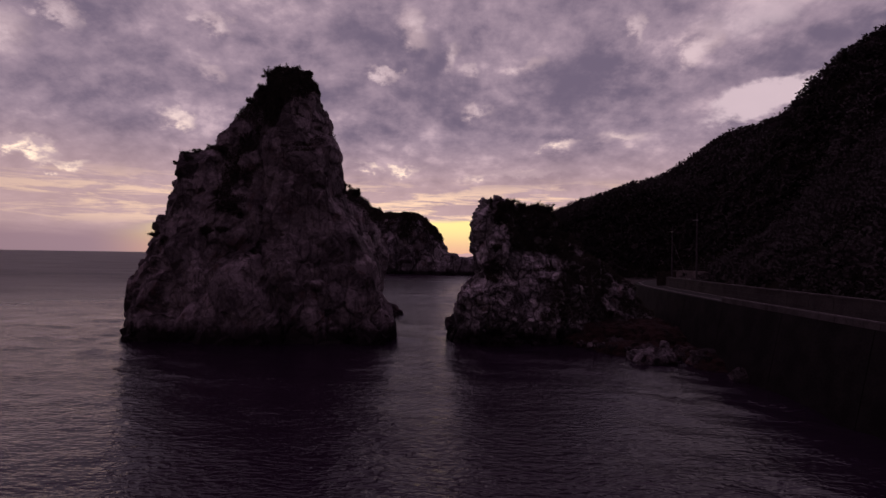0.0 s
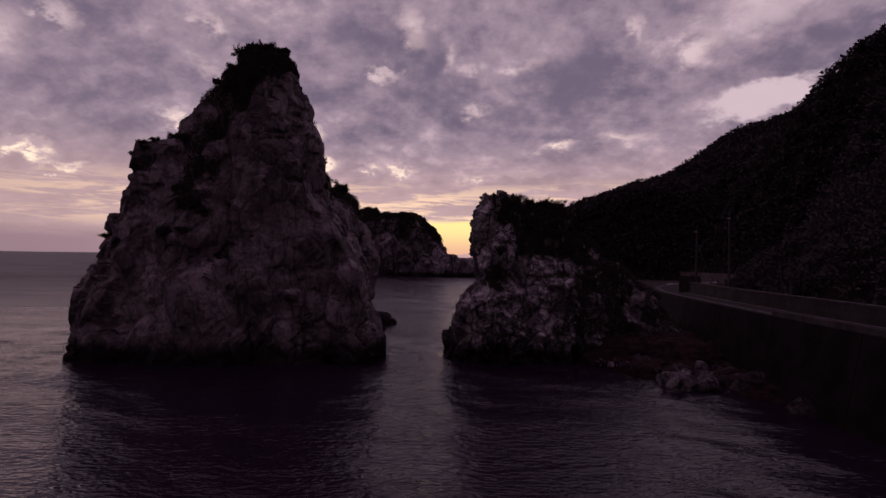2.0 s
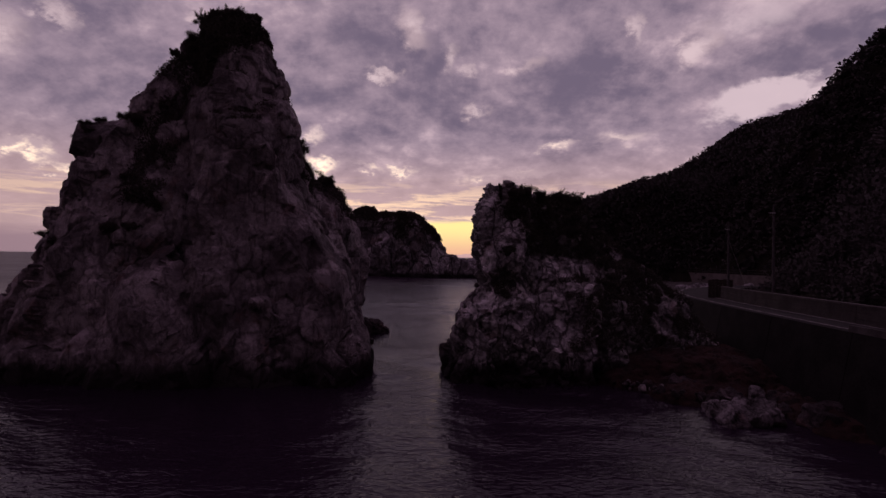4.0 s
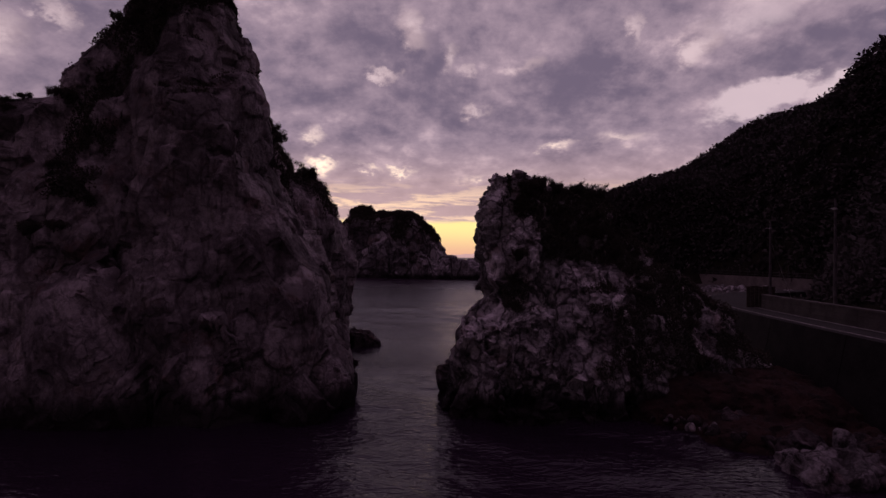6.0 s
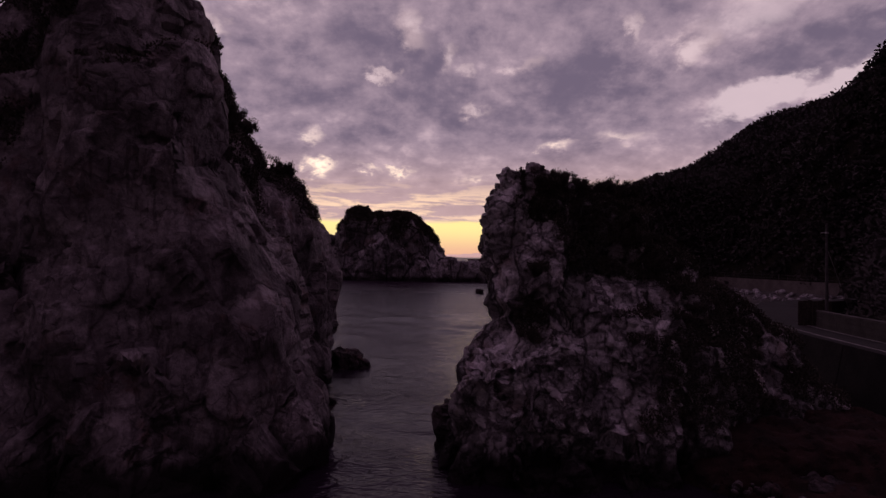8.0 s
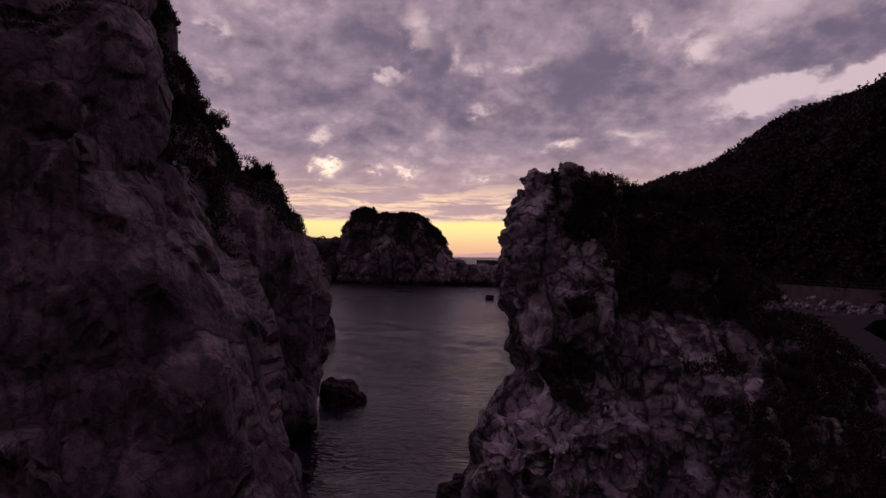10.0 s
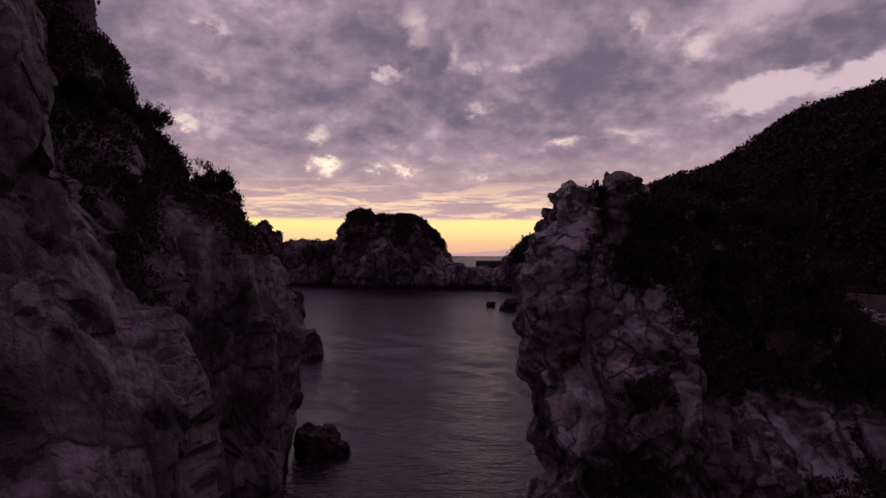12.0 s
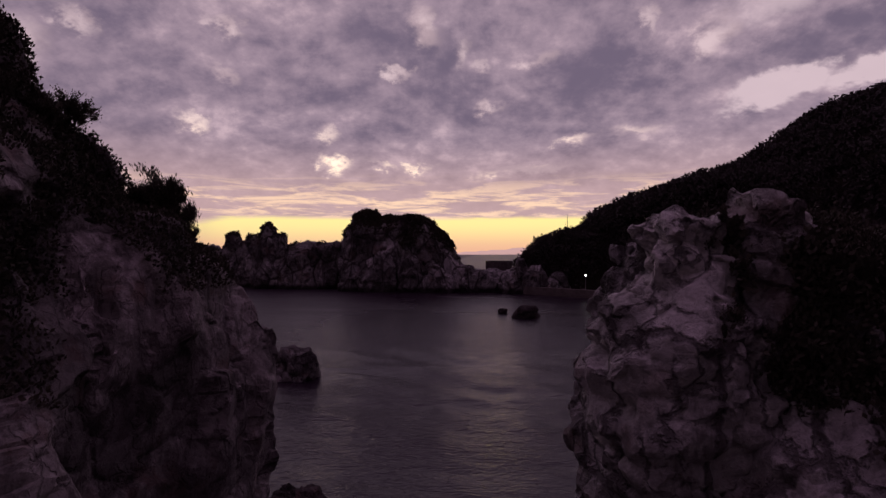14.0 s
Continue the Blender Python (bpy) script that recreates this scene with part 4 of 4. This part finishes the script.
# ---- shore road on its sea wall
def edge_x(y):
    """Seaward edge of the road."""
    return np.interp(y, [-120, 55, 66, 76, 84, 92, 100, 108, 114, 120], [26.4, 26.6, 27.0, 27.6, 28.4, 30.2, 34.0, 41.0, 50.0, 66.0])


def ribbon(name, y0, y1, step, section, mat, parent, label="", edge=edge_x):
    """A strip swept along the road: section is a closed outline of (offset inland, height)."""
    ys = np.arange(y0, y1 + 1e-6, step)
    k = len(section)
    v = np.array([(edge(y) + o, y, z) for y in ys for o, z in section])
    f = [(r * k + s, r * k + (s + 1) % k, (r + 1) * k + (s + 1) % k, (r + 1) * k + s) for r in range(len(ys) - 1) for s in range(k)]
    f += [tuple(range(k))[::-1], tuple((len(ys) - 1) * k + s for s in range(k))]
    ob = new(name, mesh_from(name, v, f, mat))
    ob.parent = parent
    return tagged(ob, label)


ROAD = tagged(ribbon("road", -120, 120, 2.0, [(0.3, 4.6), (0.3, 6.1), (4.2, 6.16), (7.5, 6.1), (7.5, 4.6)], ASPHALT, None), "narrow worn asphalt shore road on top of the sea wall", "road", kind="structure")
ribbon("edge_line", -120, 106, 2.0, [(0.75, 6.11), (0.75, 6.122), (0.9, 6.124), (0.9, 6.11)], PAINT, ROAD, "worn white edge line")
ribbon("edge_line", -120, 84, 2.0, [(3.1, 6.14), (3.1, 6.156), (3.25, 6.158), (3.25, 6.14)], PAINT, ROAD, "worn white edge line")
WALL = tagged(new("sea_wall"), "tall near-black concrete sea wall under the road", "sea wall", kind="structure")
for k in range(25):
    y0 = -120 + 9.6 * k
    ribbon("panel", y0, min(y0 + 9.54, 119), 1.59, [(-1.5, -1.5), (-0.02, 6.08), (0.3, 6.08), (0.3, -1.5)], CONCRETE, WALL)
PARAPET = tagged(new("parapet"), "low pale concrete kerb wall along the seaward road edge", "parapet", kind="structure")
for k in range(32):
    y0 = 53.2 - 4.0 * (k + 1)
    ribbon("kerb_block", y0 + 0.03, y0 + 3.97, 3.94, [(-0.02, 6.084), (0.0, 6.52), (0.24, 6.52), (0.26, 6.084)], KERB, PARAPET)
BLOCKWALL = tagged(new("retaining_wall"), "grey concrete block retaining wall on the inland roadside", "retaining wall", kind="structure")
for k in range(34):
    y0 = 81.6 - 3.0 * (k + 1)
    for row in range(3):
        ribbon("block_course", y0 + 0.02, y0 + 2.98, 2.96, [(3.5 + 0.03 * row, 6.0 + 0.48 * row), (3.5 + 0.03 * row, 6.46 + 0.48 * row), (4.0, 6.46 + 0.48 * row), (4.0, 6.0 + 0.48 * row)], BLOCK, BLOCKWALL)
ribbon("coping", -20, 81.6, 2.54, [(3.5, 7.425), (3.5, 7.56), (4.1, 7.56), (4.1, 7.425)], KERB, BLOCKWALL, "pale coping stone")


def box(x0, y0, z0, x1, y1, z1):
    bm = bmesh.new()
    bmesh.ops.create_cube(bm, size=1.0, matrix=Matrix.Translation(((x0 + x1) / 2, (y0 + y1) / 2, (z0 + z1) / 2)) @ Matrix.Diagonal((x1 - x0, y1 - y0, z1 - z0, 1)))
    return bm


def rod(p, q, r0, r1=None, sides=8):
    """A closed tapered rod from p to q."""
    bm = bmesh.new()
    p, q = Vector(p), Vector(q)
    m = Matrix.Translation((p + q) / 2) @ (q - p).to_track_quat("Z", "Y").to_matrix().to_4x4()
    bmesh.ops.create_cone(bm, cap_ends=True, segments=sides, radius1=r0, radius2=r0 if r1 is None else r1, depth=(q - p).length, matrix=m)
    return bm


def utility_pole(x, y, z, height, brace=False):
    pole = tagged(new("utility_pole"), "slim grey concrete utility pole behind the roadside wall", "utility pole", group="utility poles")
    part("post", rod((x, y, z - 0.6), (x, y, z + height), 0.15, 0.09, 12), POLE, pole)
    part("band", rod((x, y, z + height - 0.9), (x, y, z + height - 0.75), 0.16, 0.16, 12), STEEL, pole)
    part("bracket", rod((x, y, z + height - 0.82), (x - 0.5, y, z + height - 0.82), 0.03), STEEL, pole)
    if brace:
        part("guy_wire", rod((x, y, z + height * 0.75), (x + 2.6, y + 0.8, z + 0.3), 0.02), STEEL, pole)
    return pole


utility_pole(31.4, 70.2, 7.0, 9.2)
utility_pole(32.6, 81.6, 6.9, 8.3, True)


# ---- the cove behind: shingle, pale riprap and the road wall with its railing
def cove_x(y):
    return np.interp(y, [150, 165, 176, 222, 250], [112, 104, 97, 84, 66])


by, bx = np.meshgrid(np.arange(100, 246, 3.0), np.linspace(-26, 3, 14), indexing="ij")
beach = np.stack([(cove_x(by) + bx).ravel(), by.ravel(), np.interp(bx, [-26, -14, -3, 3], [-1.0, 0.8, 2.2, 2.6]).ravel()], 1)
beach[:, 2] += 0.25 * fbm(beach, 5.0, 3, 21)
k_x = bx.shape[1]
quad = np.arange((bx.shape[0] - 1) * k_x).reshape(-1, k_x)[:, :-1].ravel()
tagged(new("ground", mesh_from("ground", beach, np.stack([quad, quad + k_x, quad + k_x + 1, quad + 1], 1), SHINGLE, True)), "dark shingle beach at the back of the cove", "beach", kind="structure")
COVEWALL = tagged(new("cove_wall"), "stained concrete wall carrying the road round the cove", "sea wall", kind="structure")
for k in range(8):
    ribbon("panel", 166 + 9 * k, 166 + 9 * k + 8.94, 2.98, [(0.0, 1.0), (0.25, 5.9), (0.7, 5.9), (0.7, 1.0)], COVE, COVEWALL, edge=cove_x)
RAIL = tagged(new("railing"), "thin steel railing on top of the cove road wall", "railing", kind="structure")
for k in range(25):
    y = 166.5 + 2.9 * k
    x = float(cove_x(y)) + 0.45
    part("post", rod((x, y, 5.8), (x, y, 7.5 if k % 6 else 9.4), 0.06), POLE, RAIL)
    if k < 24:
        x1 = float(cove_x(y + 2.9)) + 0.45
        for z in (6.5, 7.4):
            part("rail", rod((x, y, z), (x1, y + 2.9, z), 0.045, sides=6), POLE, RAIL)
STONES = [rock("riprap_stone", [lump(0, 0, 1.0, 0.75, -0.5, 0.75, 0.7, turn=20 * n, square=3, blunt=4, rings=6, segs=10)], 0.25, RIPRAP, "pale angular riprap stone on the cove beach", "stone",
               swell=(1.0, 0.2), joints=(((0.9, 0.9, 0.9), 0.8, 0.3, 0.1, 0.0, 0.1),), fine=(0.3, 0.02), seed=400 + n) for n in range(4)]
for n in range(170):
    y = rng.uniform(128, 205)
    off = rng.uniform(-15, -3)
    x, z = float(cove_x(y)) + off, float(np.interp(off, [-26, -14, -3, 3], [-1.0, 0.8, 2.2, 2.6]))
    m = Matrix.Translation((x, y, z + 0.2)) @ Euler((rng.normal() * 0.3, rng.normal() * 0.3, rng.random() * 6.28)).to_matrix().to_4x4() @ Matrix.Scale(rng.uniform(0.4, 1.5), 4)
    if n < 4:
        STONES[n].matrix_basis = m
    else:
        copy_thing(STONES[n % 4], m).matrix_basis = m
for ob in [o for o in scene.objects if o.name.startswith("riprap_stone")]:
    tagged(ob, group="riprap stones in the cove")

# ---- beyond the bay: breakwater, mast, lit lamp, mountains in painted haze
BREAK = tagged(new("breakwater"), "long low concrete breakwater beyond the point", "breakwater")
for k in range(4):
    part("caisson", box(4 + 6.2 * k, 556, -2, 10.1 + 6.2 * k, 563, 8.0), COVE, BREAK)
part("wave_wall", box(4, 561.5, 8.0, 28.7, 563, 9.2), COVE, BREAK)
QUAY = tagged(new("quay"), "low dark concrete quay along the foot of the far cape", "quay", kind="structure")
for k in range(6):
    bm = box(-3.4, -1.6, -1.5, 3.35, 1.6, 3.0)
    bmesh.ops.transform(bm, matrix=pose(20.5 + 5.0 * k, 274 - 4.5 * k, 0, 0, 0, -42), verts=bm.verts)
    part("block", bm, COVE, QUAY)
LAMP = tagged(new("lamp_post"), "small lit lamp on a post by the far shore road", "street lamp")
part("post", rod((38.4, 257, 2.0), (38.4, 257, 8.7), 0.10, 0.07), STEEL, LAMP)
part("lamp_head", rod((38.4, 257, 8.7), (38.4, 257, 8.85), 0.3, 0.1), STEEL, LAMP)
part("bulb", rod((38.4, 257, 8.24), (38.4, 257, 8.7), 0.24, 0.24, 10), BULB, LAMP, "bright white glowing bulb")
MAST = tagged(new("mast"), "slender mast standing on the skyline of the far cape", "mast")
part("pole", rod((37.5, 292, 25), (37.5, 292, 33.5), 0.16, 0.08), STEEL, MAST)
part("stay", rod((37.5, 292, 31), (35.4, 292, 26.5), 0.04), STEEL, MAST)
rx_far = np.linspace(-260, 1400, 84)
rise = np.interp(rx_far, [-260, -150, 20, 200, 330, 500, 800, 1400], [0, 14, 26, 34, 52, 44, 60, 50]) + 3.5 * value_noise(np.stack([rx_far / 45, 0 * rx_far, 0 * rx_far], 1), 3)
ridge = np.concatenate([np.stack([rx_far, np.full(84, 4700.0), np.full(84, -5.0)], 1), np.stack([rx_far, np.full(84, 4760.0), np.maximum(rise, 0) + 8], 1), np.stack([rx_far, np.full(84, 4900.0), np.full(84, -5.0)], 1)])
faces = [(r * 84 + c, r * 84 + c + 1, (r + 1) * 84 + c + 1, (r + 1) * 84 + c) for r in (0, 1) for c in range(83)]
tagged(new("backdrop", mesh_from("backdrop", ridge, faces, HAZE_GLOW, True)), "pale mountain range on the sea horizon, its haze painted as a glow", "mountains", kind="structure")

HOARD = tagged(new("board_fence"), "dark board fence closing the end of the roadside wall", "fence")
for k in range(7):
    part("board", box(30.6 + 0.42 * k, 82.3, 6.05, 30.98 + 0.42 * k, 82.36, 8.3 + 0.05 * (k % 3)), BARK, HOARD)
for k in (0, 6):
    part("post", box(30.72 + 0.42 * k, 82.37, 6.0, 30.84 + 0.42 * k, 82.5, 8.3), BARK, HOARD)
